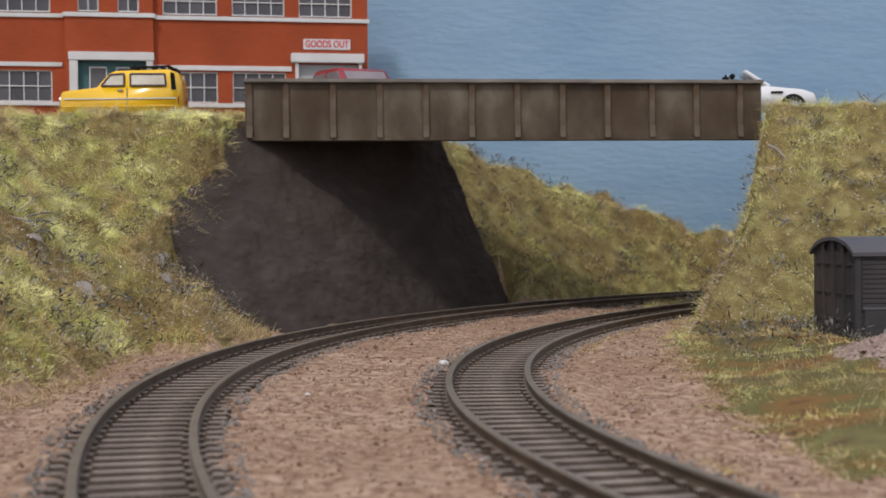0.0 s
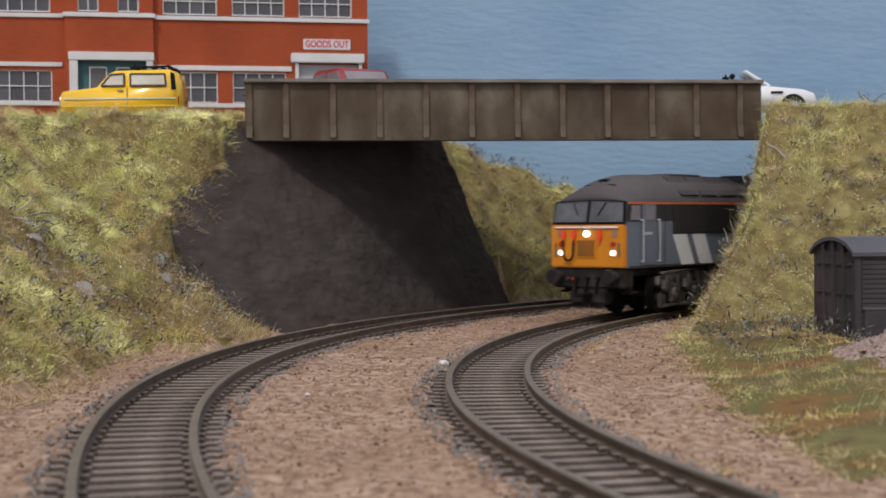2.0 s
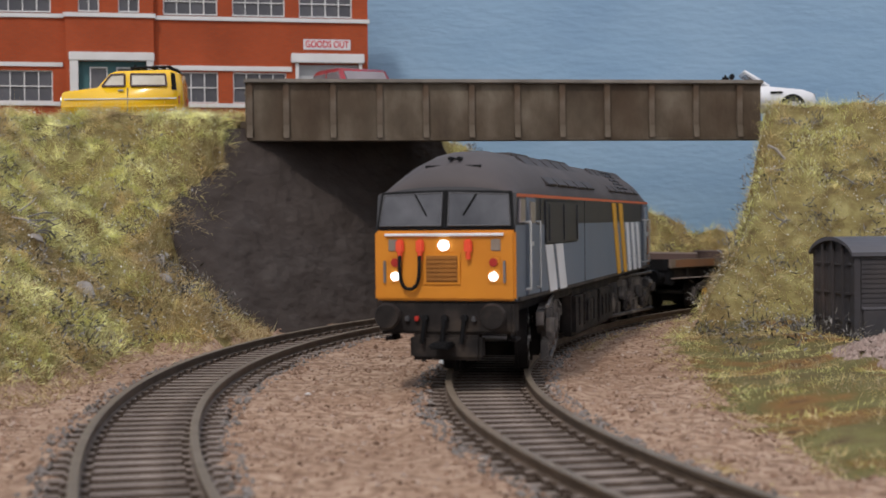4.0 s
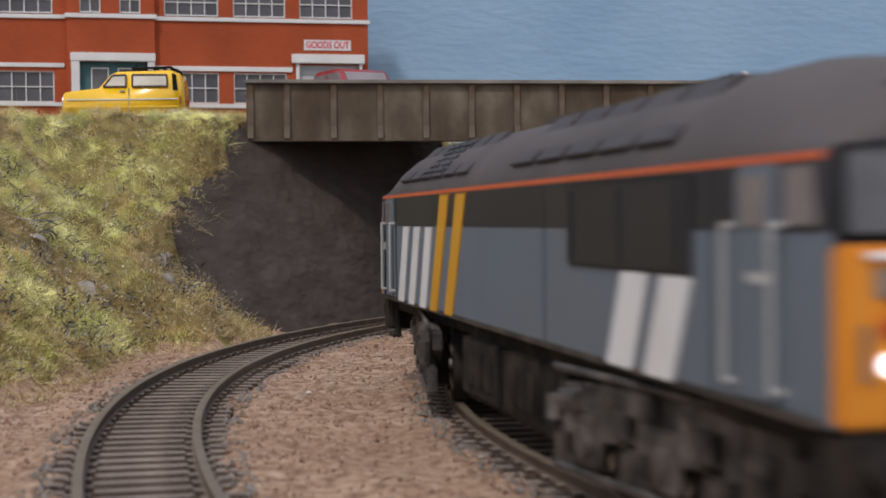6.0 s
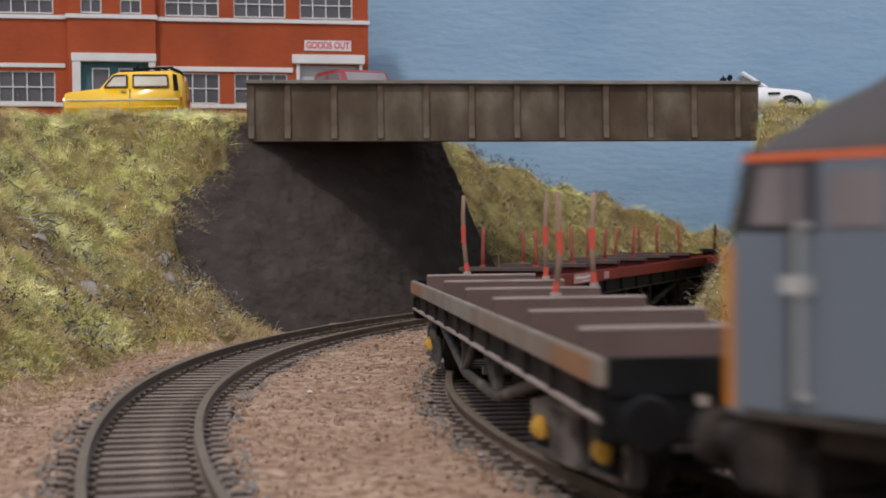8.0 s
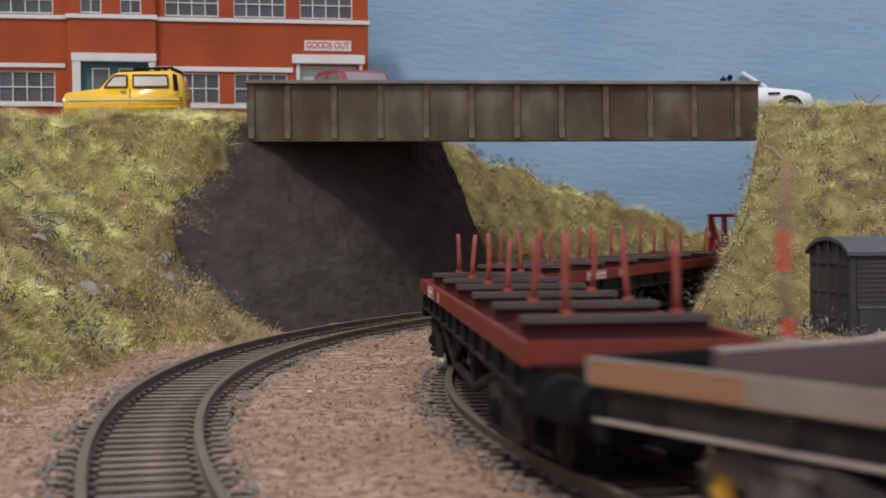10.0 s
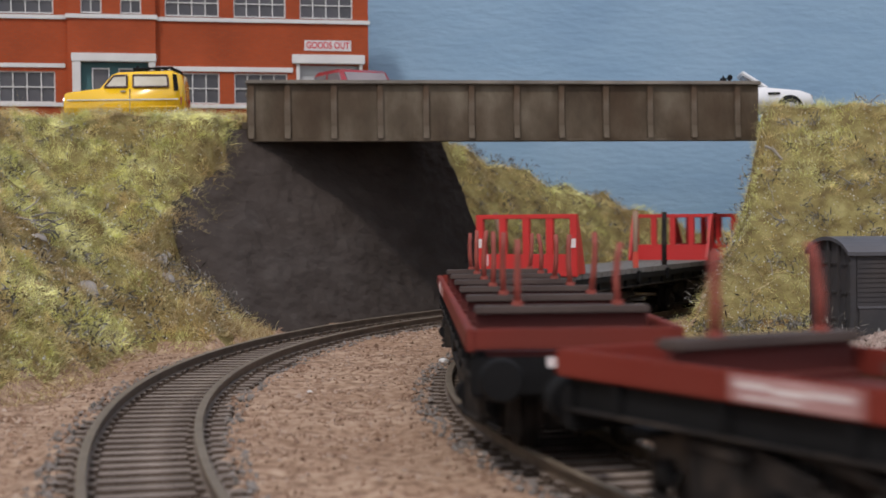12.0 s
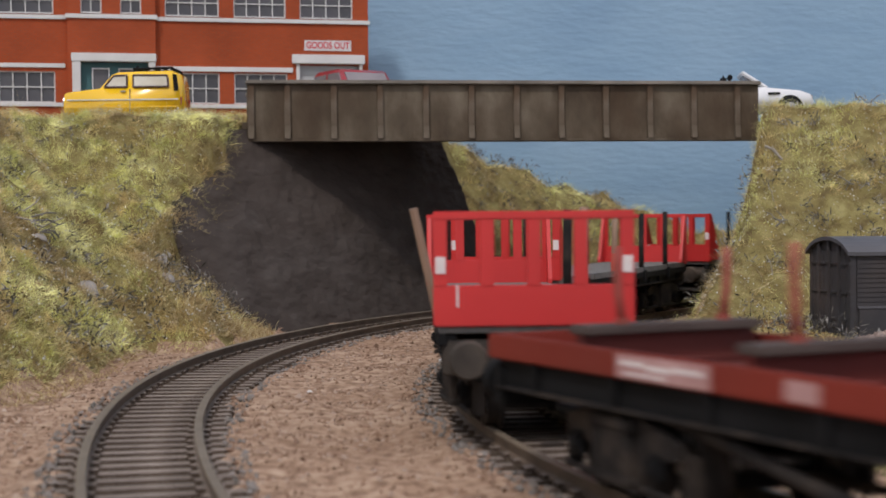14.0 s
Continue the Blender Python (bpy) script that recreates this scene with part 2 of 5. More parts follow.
def terrain(x, y):
    """Height in millimetres above the rail tops, and how grassy it is."""
    d_in, d_out = line_distance(INNER, x, y), line_distance(OUTER, x, y)
    outside = np.hypot(x - 350, y - 295) > np.interp(np.arctan2(y - 295, -(x - 350)), [-1, 0, 0.5, 0.9, 1.3], [440, 405, 440, 475, 500])
    base = -3.1 + lump(x, y, 60, 0.7, 1) + lump(x, y, 18, 0.45, 2)
    # bank beside the outer track, up to the road
    toe = np.interp(y, [100, 330, 400, 500, 590], [-135, -104, -93, -88, -82])
    end = np.minimum((-79 - x) * 2.2 - 3 + np.where(y > 522, (y - 522) * 0.95, (y - 522) * 0.9) + smooth(548, 576, y) * 24 * smooth(-75, -90, x), (y - 462) * 0.62 + smooth(548, 576, y) * 12)
    mound = np.minimum((-64 - x) * 0.72 - 1.0, (y - 455) * 0.7) * smooth(545, 518, y)
    end = np.maximum(end, mound)
    left = np.where(x < -56, np.maximum((toe - x) * 1.02, np.where(y < 600, end, -99)), -99)
    left = np.minimum(left, ROAD - 1)
    behind = ((x + 75) * 0.74 - (y - 590) * 0.68 < -6) & (x < 4) & (y > 560)
    left = np.where((x > -56) | (y > 596), np.where(behind, ROAD, -99), left)
    # cutting side beyond the outer track
    crest = np.interp(x, [-10, 10, 25, 60, 95, 130, 200], [68, 68, 62, 49, 40, 27, 20])
    rear = np.where((y > 640) & outside, np.minimum((d_out - 24) * 1.1, crest + lump(x, y, 30, 3, 8)), -99)
    rear = np.where((x < -4) | ((x < 31) & (y < 701 - (31 - x) * 0.77)), -99, rear)
    # bank inside the curve
    inner_side = x - np.interp(y, [300, 450, 540, 600, 640, 760], [62, 74, 90, 97, 112, 190])
    face = np.minimum(np.interp(inner_side, [0, 2, 15, 23, 27, 31], [0, 5.7, 25.6, 47.6, 70, 82]), (y - 503) * 0.80)
    right = np.where((inner_side > 0) & (y > 300), np.minimum(face, ROAD + 3), -99)
    low = smooth(0, 40, inner_side) * 3.0
    bank = np.maximum.reduce([left, rear, right])
    bank = bank * np.where(d_in < 60, smooth(19, 30, d_in), 1.0) * np.where(outside, smooth(14, 26, d_out), 1.0)
    h = np.maximum(base + np.where((y > 150) & (inner_side > 0), low, 0), np.minimum(bank, ROAD + 4) + (lump(x, y, 22, 1.6, 3) + lump(x, y, 12, 1.1, 9)) * smooth(2, 12, bank))
    near_track = np.minimum(d_in, d_out)
    h = np.where(near_track < 12.6, -4.6, np.where(near_track < 20, np.clip(h, -3.6, -2.5), h))
    verge = x + lump(x, y, 26, 3.5, 5) - np.interp(y, [180, 240, 300, 340, 420, 495, 540], [64, 60, 55, 56, 62, 69, 86])
    grass = np.maximum(smooth(-7, 6, bank), smooth(-4, 10, verge) * smooth(170, 215, y) * smooth(18, 26, d_in))
    grass = grass * np.where((mound > end - 0.01) & (x > -92) & (y > 470) & (y < 560), 0.5, 1.0)
    grass = grass * smooth(15, 22, near_track)
    return h, grass


def ground():
    xs, ys = np.concatenate([np.arange(-460, 420, 5.0), np.arange(420, 1700.1, 20.0)]), np.concatenate([np.arange(-220, 60, 20.0), np.arange(60, 1180.1, 5.0)])
    gx, gy = np.meshgrid(xs, ys)
    h, g = terrain(gx, gy)
    nx, ny = len(xs), len(ys)
    verts = np.stack([gx.ravel() * MM, gy.ravel() * MM, h.ravel() * MM], 1)
    faces = [(j * nx + i, j * nx + i + 1, (j + 1) * nx + i + 1, (j + 1) * nx + i) for j in range(ny - 1) for i in range(nx - 1)]
    me = bpy.data.meshes.new("ground")
    me.from_pydata(verts.tolist(), [], faces)
    me.materials.append(M_EARTH)
    me.materials.append(M_TURF)
    me.materials.append(M_VERGE)
    gr = g.reshape(ny, nx)
    k = 0
    for j in range(ny - 1):
        for i in range(nx - 1):
            p = me.polygons[k]
            p.use_smooth = True
            if gr[j, i] + gr[j + 1, i + 1] > 0.9:
                p.material_index = 2 if 30 < xs[i] < 420 and ys[j] < 505 else 1
            k += 1
    tagged(new("ground", me), "brown scenic earth with turfed railway banks", "ground", kind="structure")


ground()


def backdrop():
    bm = bmesh.new()
    box(-700, 1800, 0, 12, -60, 900, bm=bm)
    ob = part("backdrop", bm, M_SKY, m=Matrix.Translation((0, 800 * MM, 0)) @ pose(0, 0, 0, 0, 0, math.degrees(math.atan(0.22))))
    tagged(ob, "sky-blue painted backscene board with brush strokes", "backdrop", kind="structure")


backdrop()


# ---- tracks ----
def frame_on(line, s):
    p, q = on_track(line, s), on_track(line, s + 1.0)
    a = math.atan2(q[1] - p[1], q[0] - p[0])
    return Matrix.Translation((p[0] * MM, p[1] * MM, 0)) @ Matrix.Rotation(a, 4, "Z")


def track(line, label, s0, s1):
    top = thing("railway_track", label, "railway track", "tracks", "structure")
    for side in (1, -1):
        bm = bmesh.new()
        prof = [(-0.9, -2.6), (0.9, -2.6), (0.9, -2.1), (0.35, -1.9), (0.35, -0.8), (0.75, -0.6), (0.75, -0.1), (0.55, 0.0), (-0.55, 0.0), (-0.75, -0.1), (-0.75, -0.6), (-0.35, -0.8), (-0.35, -1.9), (-0.9, -2.1)]
        last = None
        for s in np.arange(s0, s1 + 1, 5.0):
            m = frame_on(line, s)
            ring = [bm.verts.new(m @ Vector((0, (side * 9.0 + u) * MM, v * MM))) for u, v in prof]
            if last:
                for i in range(len(prof)):
                    f = bm.faces.new((last[i], last[(i + 1) % len(prof)], ring[(i + 1) % len(prof)], ring[i]))
                    f.material_index = 1 if i in (6, 7, 8) else 0
            last = ring
        bmesh.ops.recalc_face_normals(bm, faces=bm.faces)
        part("rail", bm, [M_RAIL, M_RAILTOP], top, "rusty brown rail with a worn top")
    bm = bmesh.new()
    last = None
    for s in np.arange(s0, s1 + 1, 10.0):
        m = frame_on(line, s)
        ring = [bm.verts.new(m @ Vector((0, u * MM, v * MM))) for u, v in ((-15.5, -5.2), (-14.2, -3.9), (14.2, -3.9), (15.5, -5.2))]
        if last:
            for i in range(3):
                bm.faces.new((last[i], ring[i], ring[i + 1], last[i + 1]))
        last = ring
    bmesh.ops.recalc_face_normals(bm, faces=bm.faces)
    part("track_bed", bm, M_BED_AND_SHADE, top, "dark bed between the sleepers")
    bm = box(-1.75, 1.75, -14.2, 14.2, -4.6, -2.7, 0.25)
    for side in (1, -1):
        box(-1.1, 1.1, side * 9 - 2.0, side * 9 + 2.0, -2.75, -2.0, bm=bm)
    bm.normal_update()
    first = None
    far = max(s0, s1 - 1300)
    rest = bmesh.new()
    for s in np.arange(s0, far - 6.9, 6.9):
        box(-1.75, 1.75, -14.2, 14.2, -4.6, -2.7, bm=rest, m=frame_on(line, s))
    if len(rest.verts):
        tagged(part("far_sleepers", rest, M_SLEEPER, top), kind="stuff")
    for k, s in enumerate(np.arange(far, s1, 6.9)):
        m = frame_on(line, s) @ pose(0, random.uniform(-0.3, 0.3) * MM, 0, 0, 0, random.uniform(-1.2, 1.2))
        if first is None:
            # shade between sleepers put into colour: all but the tops turn dark
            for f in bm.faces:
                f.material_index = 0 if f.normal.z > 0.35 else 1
            first = part("sleeper", bm, [M_SLEEPER, M_BED_AND_SHADE], top, m=m)
        else:
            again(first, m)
    return top


A_OUT, A_IN = arc_of(OUTER, (-50, 200)), arc_of(INNER, (20, 300))
track(OUTER, "outer curved model railway track with grey-brown sleepers", 20, A_OUT + 260)
track(INNER, "inner curved model railway track with grey-brown sleepers", 20, A_IN + 380)


# ---- bridge ----
def bridge():
    top = thing("girder_bridge", "weathered grey plate girder road bridge over the tracks", "bridge", m=pose(-75 * MM, 590 * MM, 0, 0, 0, math.degrees(math.atan2(26, 202))))
    L, z0, z1 = 204.0, 67.3, 88.4
    for y, z0 in ((0.0, 67.3), (58.0, 71.4)):
        L = 204.0 if y == 0 else 222.0
        g = part("girder", box(0, L, y, y + 2, z0, z1, 0.2), M_GIRDER, top, "riveted plate girder")
        part("top_flange", box(-0.5, L + 0.5, y - 2.2, y + 4.2, z1, z1 + 1.5, 0.3), M_GIRDER_LIP, g)
        part("bottom_flange", box(0, L, y - 1.6, y + 3.6, z0 - 1.2, z0, 0.3), M_GIRDER, g)
        first = None
        for k in range(12):
            x = min(15.5 + (k - 1) * 17.95, L - 3) if k else 1.6
            if first is None:
                bm = box(-1.2, 1.2, -1.2, 0.05, z0, z1 - 0.02, 0.2)
                prism([(-1.2, z0), (-2.4, z0), (-1.2, z0 + 5)], "x", -1.1, 1.1, bm)
                first = part("stiffener", bm, M_STIFF, g, m=pose(x * MM, y * MM, 0))
            else:
                again(first, pose(x * MM, y * MM, 0))
    L = 204.0
    part("deck", box(-2, L + 4, 2.2, 57.8, 71.0, ROAD - 1.2, 0.3), M_GIRDER, top, "grey road deck")


def abutment():
    """Sloping plastered abutment: near edge to far edge, foot to head."""
    n, k = 90, 150
    bm = bmesh.new()
    foot0, foot1, head0, head1 = Vector((-66, 515, -6)), Vector((31, 697, -6)), Vector((-87, 580, 71)), Vector((0, 674, 71))
    grid = []
    for j in range(n + 1):
        row = []
        for i in range(k + 1):
            u, v = i / k, j / n
            u = u * (1.0 + 0.17 * math.sin(math.pi * v ** 1.3)) - 0.17 * math.sin(math.pi * v ** 1.3)
            p = foot0.lerp(foot1, u).lerp(head0.lerp(head1, u), v)
            w = noise.noise(p * 0.035) * 1.6 + noise.noise(p * 0.13) * 0.6 + noise.noise(p * 0.3) * 0.5 + abs(noise.noise(Vector((p.x * 0.12, p.y * 0.12, p.z * 0.45)))) * 0.6
            row.append(bm.verts.new((p + Vector((0.72, -0.55, 0.4)) * w) * MM))
        grid.append(row)
    for j in range(n):
        for i in range(k):
            bm.faces.new((grid[j][i], grid[j][i + 1], grid[j + 1][i + 1], grid[j + 1][i])).smooth = True
    geom = bmesh.ops.extrude_face_region(bm, geom=bm.faces[:])["geom"]
    bmesh.ops.translate(bm, vec=Vector((-14, 12, -6)) * MM, verts=[g for g in geom if isinstance(g, bmesh.types.BMVert)])
    bmesh.ops.recalc_face_normals(bm, faces=bm.faces)
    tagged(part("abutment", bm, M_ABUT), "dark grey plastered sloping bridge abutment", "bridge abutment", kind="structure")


bridge()
abutment()


# ---- train: places along the inner track ----
KNOWN = [(3.2, 0.664), (5.5, 0.0527), (6.0, -0.100), (6.5, -0.2498), (7.0, -0.4032)]


def inner_arc(th):
    r = sum(c * th ** k for k, c in enumerate((366.4, 45.7, 43.7, -14.4, 15.3)))
    return arc_of(INNER, (380 - r * math.cos(th), 285 + r * math.sin(th)))


ARCS = [(t, inner_arc(th)) for t, th in KNOWN]
SPEED = 110.0


def loco_arc(t):
    """Arc of the locomotive's middle at t seconds."""
    if t <= ARCS[0][0]:
        return ARCS[0][1] + (t - ARCS[0][0]) * 114.0
    if t >= ARCS[-1][0]:
        return ARCS[-1][1] + (t - ARCS[-1][0]) * SPEED
    return float(np.interp(t, [a for a, _ in ARCS], [b for _, b in ARCS]))


def vehicle_pose(s, pivots):
    a, b = on_track(INNER, s + pivots / 2), on_track(INNER, s - pivots / 2)
    mid, d = (a + b) / 2, a - b
    return Matrix.Translation((mid[0] * MM, mid[1] * MM, 0)) @ Matrix.Rotation(math.atan2(d[1], d[0]), 4, "Z")


TRAIN = []  # (vehicle, distance of its middle behind the locomotive's middle, pivot spacing)

# ---- more materials ----
M_YELLOW = material("loco_warning_yellow", [(0.54, 0.185, 0.006), (0.62, 0.225, 0.010)], 70, 0.5, mix2=((0.36, 0.13, 0.015), 60, 0.4))
M_LGREY = material("loco_slate_grey", [(0.115, 0.143, 0.183), (0.138, 0.166, 0.208)], 40, 0.55, mix2=((0.11, 0.115, 0.12), 22, 0.4))
M_LBLACK = material("loco_black_band", [(0.013, 0.013, 0.017), (0.020, 0.020, 0.025)], 50, 0.5, mix2=((0.03, 0.028, 0.028), 25, 0.4))
M_ROOF = material("loco_sooty_roof", [(0.058, 0.048, 0.048), (0.090, 0.075, 0.074)], 45, 0.75, mix2=((0.042, 0.035, 0.035), 18, 0.5), bump=0.1)
M_GRILLE = material("grimy_ochre_grille", [(0.20, 0.075, 0.008), (0.32, 0.12, 0.012)], 160, 0.7)
M_STRIPE = material("loco_yellow_stripe", [(0.62, 0.30, 0.012), (0.68, 0.34, 0.018)], 70, 0.5, mix2=((0.50, 0.24, 0.03), 60, 0.3))
M_ROOFPANEL = material("loco_dark_roof_panel", [(0.036, 0.031, 0.033), (0.058, 0.049, 0.051)], 60, 0.7, mix2=((0.026, 0.022, 0.023), 22, 0.5), bump=0.1)
M_ORANGE = material("loco_orange_line", [(0.55, 0.10, 0.03), (0.62, 0.13, 0.04)], 70, 0.5)
M_LWHITE = material("loco_white_stripe", [(0.68, 0.68, 0.69), (0.75, 0.75, 0.76)], 60, 0.5, mix2=((0.36, 0.34, 0.31), 60, 0.35))
M_RAILGREY = material("pale_grey_handrail", [(0.36, 0.36, 0.35), (0.44, 0.44, 0.43)], 60, 0.55)
M_LAMP = material("lit_headlamp", [(0.86, 0.92, 1.0), (0.9, 0.95, 1.0)], 10, 0.4, emit=2.2)
M_REDLENS = material("dull_red_lens", [(0.35, 0.02, 0.015), (0.42, 0.03, 0.02)], 50, 0.35)
M_REDCOCK = material("bright_red_fitting", [(0.75, 0.06, 0.02), (0.82, 0.09, 0.03)], 50, 0.5)
M_GLASS = material("smoky_cab_glass", [(0.03, 0.031, 0.036), (0.10, 0.10, 0.108)], 90, 0.08, spec=0.6)
M_DARKTRIM = material("dark_grey_trim", [(0.05, 0.05, 0.055), (0.075, 0.075, 0.08)], 60, 0.5)
M_SILVER = material("grey_window_frame", [(0.16, 0.16, 0.17), (0.22, 0.22, 0.23)], 60, 0.45, metal=0.4)
M_WAGRED = material("wagon_bauxite_red", [(0.165, 0.022, 0.014), (0.225, 0.033, 0.020)], 60, 0.65, mix2=((0.10, 0.024, 0.018), 30, 0.6), bump=0.1, spec=0.25)
M_BOLSTER = material("bolster_red_brown", [(0.08, 0.014, 0.012), (0.12, 0.022, 0.018)], 60, 0.65, mix2=((0.055, 0.025, 0.022), 25, 0.5), spec=0.25)
M_BOLTOP = material("worn_bolster_top", [(0.06, 0.044, 0.04), (0.09, 0.068, 0.06)], 90, 0.8, spec=0.25)
M_DATAPANEL = material("faded_lettering_panel", [(0.34, 0.17, 0.16), (0.46, 0.28, 0.27)], 150, 0.7)
# lightest noise colour imitates glossy highlights on the dark castings
M_BOGIE = material("bogie_castings_with_highlights", [(0.018, 0.016, 0.016), (0.055, 0.048, 0.045), (0.17, 0.145, 0.13)], 170, 0.5, bump=0.4, bump_scale=300, spec=0.4)
M_STAKE = material("red_brown_stake", [(0.22, 0.042, 0.03), (0.29, 0.06, 0.043)], 90, 0.65)
M_STAKERED = material("chipped_red_paint", [(0.30, 0.08, 0.05), (0.62, 0.05, 0.03)], 260, 0.6)
M_WOODSTAKE = material("bare_wood_stake", [(0.20, 0.125, 0.085), (0.28, 0.18, 0.125)], 120, 0.8)
M_OLDGREY = material("weathered_wagon_grey", [(0.17, 0.148, 0.122), (0.26, 0.232, 0.20)], 90, 0.8, mix2=((0.20, 0.11, 0.06), 30, 0.55), bump=0.15)
M_OLDBOL = material("weathered_brown_bolster", [(0.085, 0.052, 0.044), (0.13, 0.08, 0.068)], 70, 0.8, mix2=((0.10, 0.075, 0.065), 30, 0.5))
M_OLDCAP = material("pale_worn_bolster_edge", [(0.27, 0.21, 0.19), (0.36, 0.30, 0.27)], 90, 0.85)
M_BRIGHTRED = material("bright_red_bulkhead", [(0.50, 0.022, 0.022), (0.58, 0.032, 0.03)], 60, 0.45, mix2=((0.40, 0.02, 0.02), 24, 0.5))
M_PLATE = material("white_lettering_plate", [(0.6, 0.52, 0.52), (0.7, 0.63, 0.62)], 150, 0.7)
M_DECKWOOD = material("grey_deck_planks", [(0.11, 0.10, 0.095), (0.17, 0.16, 0.15)], 120, 0.85, stretch=(1, 8, 1))
M_RUST = material("orange_rust_patch", [(0.22, 0.12, 0.07), (0.32, 0.14, 0.055)], 60, 0.85)
M_YBOX = material("ochre_axlebox", [(0.50, 0.27, 0.03), (0.58, 0.33, 0.05)], 90, 0.6)
M_VANYEL = material("glossy_yellow_paint", [(0.80, 0.48, 0.012), (0.84, 0.52, 0.02)], 30, 0.25, coat=0.6)
M_CARRED = material("glossy_dark_red_paint", [(0.24, 0.010, 0.016), (0.30, 0.016, 0.022)], 30, 0.3, coat=0.3)
M_CARWHITE = material("glossy_white_paint", [(0.64, 0.64, 0.66), (0.70, 0.70, 0.72)], 30, 0.3, coat=0.4)
M_CARGLASS = material("pale_car_window", [(0.55, 0.50, 0.40), (0.75, 0.72, 0.65)], 120, 0.15)
M_DARKGLASS = material("grey_car_window", [(0.16, 0.14, 0.15), (0.24, 0.21, 0.22)], 60, 0.15)
M_TYRE = material("black_rubber", [(0.02, 0.02, 0.02), (0.035, 0.035, 0.035)], 90, 0.8)
M_HUT = material("charcoal_van_boards", [(0.024, 0.022, 0.025), (0.042, 0.039, 0.043)], 90, 0.7, mix2=((0.09, 0.06, 0.045), 35, 0.45), bump=0.2)
M_HUTROOF = material("grey_van_roof", [(0.065, 0.062, 0.07), (0.095, 0.09, 0.10)], 60, 0.6, bump=0.15)
M_TWIG = island_material("dry_grey_twigs", [(0.03, 0.027, 0.022), (0.065, 0.056, 0.045), (0.12, 0.11, 0.10), (0.30, 0.285, 0.27), (0.045, 0.04, 0.025)], rough=0.6, spec=0.3)
M_STRAW = island_material("dry_straw_fibres", [(0.20, 0.12, 0.055), (0.38, 0.28, 0.13), (0.56, 0.47, 0.27), (0.30, 0.19, 0.09)])
M_PALE = island_material("pale_dry_leaf", [(0.24, 0.215, 0.195), (0.36, 0.33, 0.30)])
M_GRIT = island_material("brown_grit", [(0.12, 0.07, 0.045), (0.26, 0.165, 0.115), (0.34, 0.235, 0.17), (0.22, 0.13, 0.09), (0.42, 0.33, 0.27)])
M_GLINT = island_material("white_glint_flecks", [(0.6, 0.6, 0.58), (0.8, 0.8, 0.78)], rough=0.2, spec=0.8)
M_GREYGRIT = island_material("grey_ballast_chips", [(0.12, 0.11, 0.10), (0.24, 0.215, 0.2), (0.18, 0.15, 0.13)])
M_PINKGRIT = island_material("pink_grey_gravel", [(0.20, 0.145, 0.12), (0.36, 0.28, 0.245), (0.27, 0.195, 0.165)])


def grass_material():
    m = bpy.data.materials.new("static_grass_fibres")
    m.use_nodes = True
    nt = m.node_tree
    b = nt.nodes["Principled BSDF"]
    co = nt.nodes.new("ShaderNodeTexCoord")

    def patch(scale, stops):
        n = nt.nodes.new("ShaderNodeTexNoise")
        n.inputs["Scale"].default_value, n.inputs["Detail"].default_value = scale, 5
        squash = nt.nodes.new("ShaderNodeMapping")
        squash.inputs["Scale"].default_value = (1, 0.8, 1)
        nt.links.new(co.outputs["Object"], squash.inputs["Vector"])
        nt.links.new(squash.outputs["Vector"], n.inputs["Vector"])
        r = nt.nodes.new("ShaderNodeValToRGB")
        while len(r.color_ramp.elements) < len(stops):
            r.color_ramp.elements.new(0.5)
        for el, (p, c) in zip(r.color_ramp.elements, stops):
            el.position, el.color = p, (*c, 1)
        nt.links.new(n.outputs["Fac"], r.inputs["Fac"])
        return r.outputs["Color"]
    wide = patch(38, [(0.38, (0.16, 0.085, 0.03)), (0.45, (0.46, 0.31, 0.13)), (0.50, (0.68, 0.57, 0.25)), (0.55, (0.50, 0.54, 0.14)), (0.64, (0.86, 0.87, 0.42))])
    g = nt.nodes.new("ShaderNodeNewGeometry")
    r = nt.nodes.new("ShaderNodeValToRGB")
    for k in range(2):
        r.color_ramp.elements.new(0.5)
    for el, (p, c) in zip(r.color_ramp.elements, [(0, (0.13, 0.10, 0.045)), (0.35, (0.42, 0.36, 0.14)), (0.75, (0.74, 0.69, 0.36)), (1, (0.94, 0.92, 0.72))]):
        el.position, el.color = p, (*c, 1)
    nt.links.new(g.outputs["Random Per Island"], r.inputs["Fac"])
    mx = nt.nodes.new("ShaderNodeMix")
    mx.data_type = "RGBA"
    mx.inputs["Factor"].default_value = 0.32
    fine = patch(170, [(0.36, (0.30, 0.24, 0.17)), (0.47, (0.92, 0.88, 0.80)), (0.60, (1.5, 1.44, 1.3))])
    shade = nt.nodes.new("ShaderNodeMix")
    shade.data_type, shade.blend_type = "RGBA", "MULTIPLY"
    shade.inputs["Factor"].default_value = 0.95
    nt.links.new(wide, shade.inputs[6])
    nt.links.new(fine, shade.inputs[7])
    wide = shade.outputs[2]
    nt.links.new(wide, mx.inputs[6])
    nt.links.new(r.outputs["Color"], mx.inputs[7])
    nt.links.new(mx.outputs[2], b.inputs["Base Color"])
    b.inputs["Roughness"].default_value, b.inputs["Specular IOR Level"].default_value = 0.4, 0.55
    return m


M_GRASS = grass_material()


# ---- locomotive (x forward, z up from the rail tops, millimetres) ----
def side_stripe(x_low, x_high, w_low, w_high, z_low, z_high, side, name, mat, parent, hw, label=""):
    bm = prism([(x_low, z_low), (x_low + w_low, z_low), (x_high + w_high, z_high), (x_high, z_high)], "y", side * hw, side * (hw + 0.22))
    return part(name, bm, mat, parent, label)


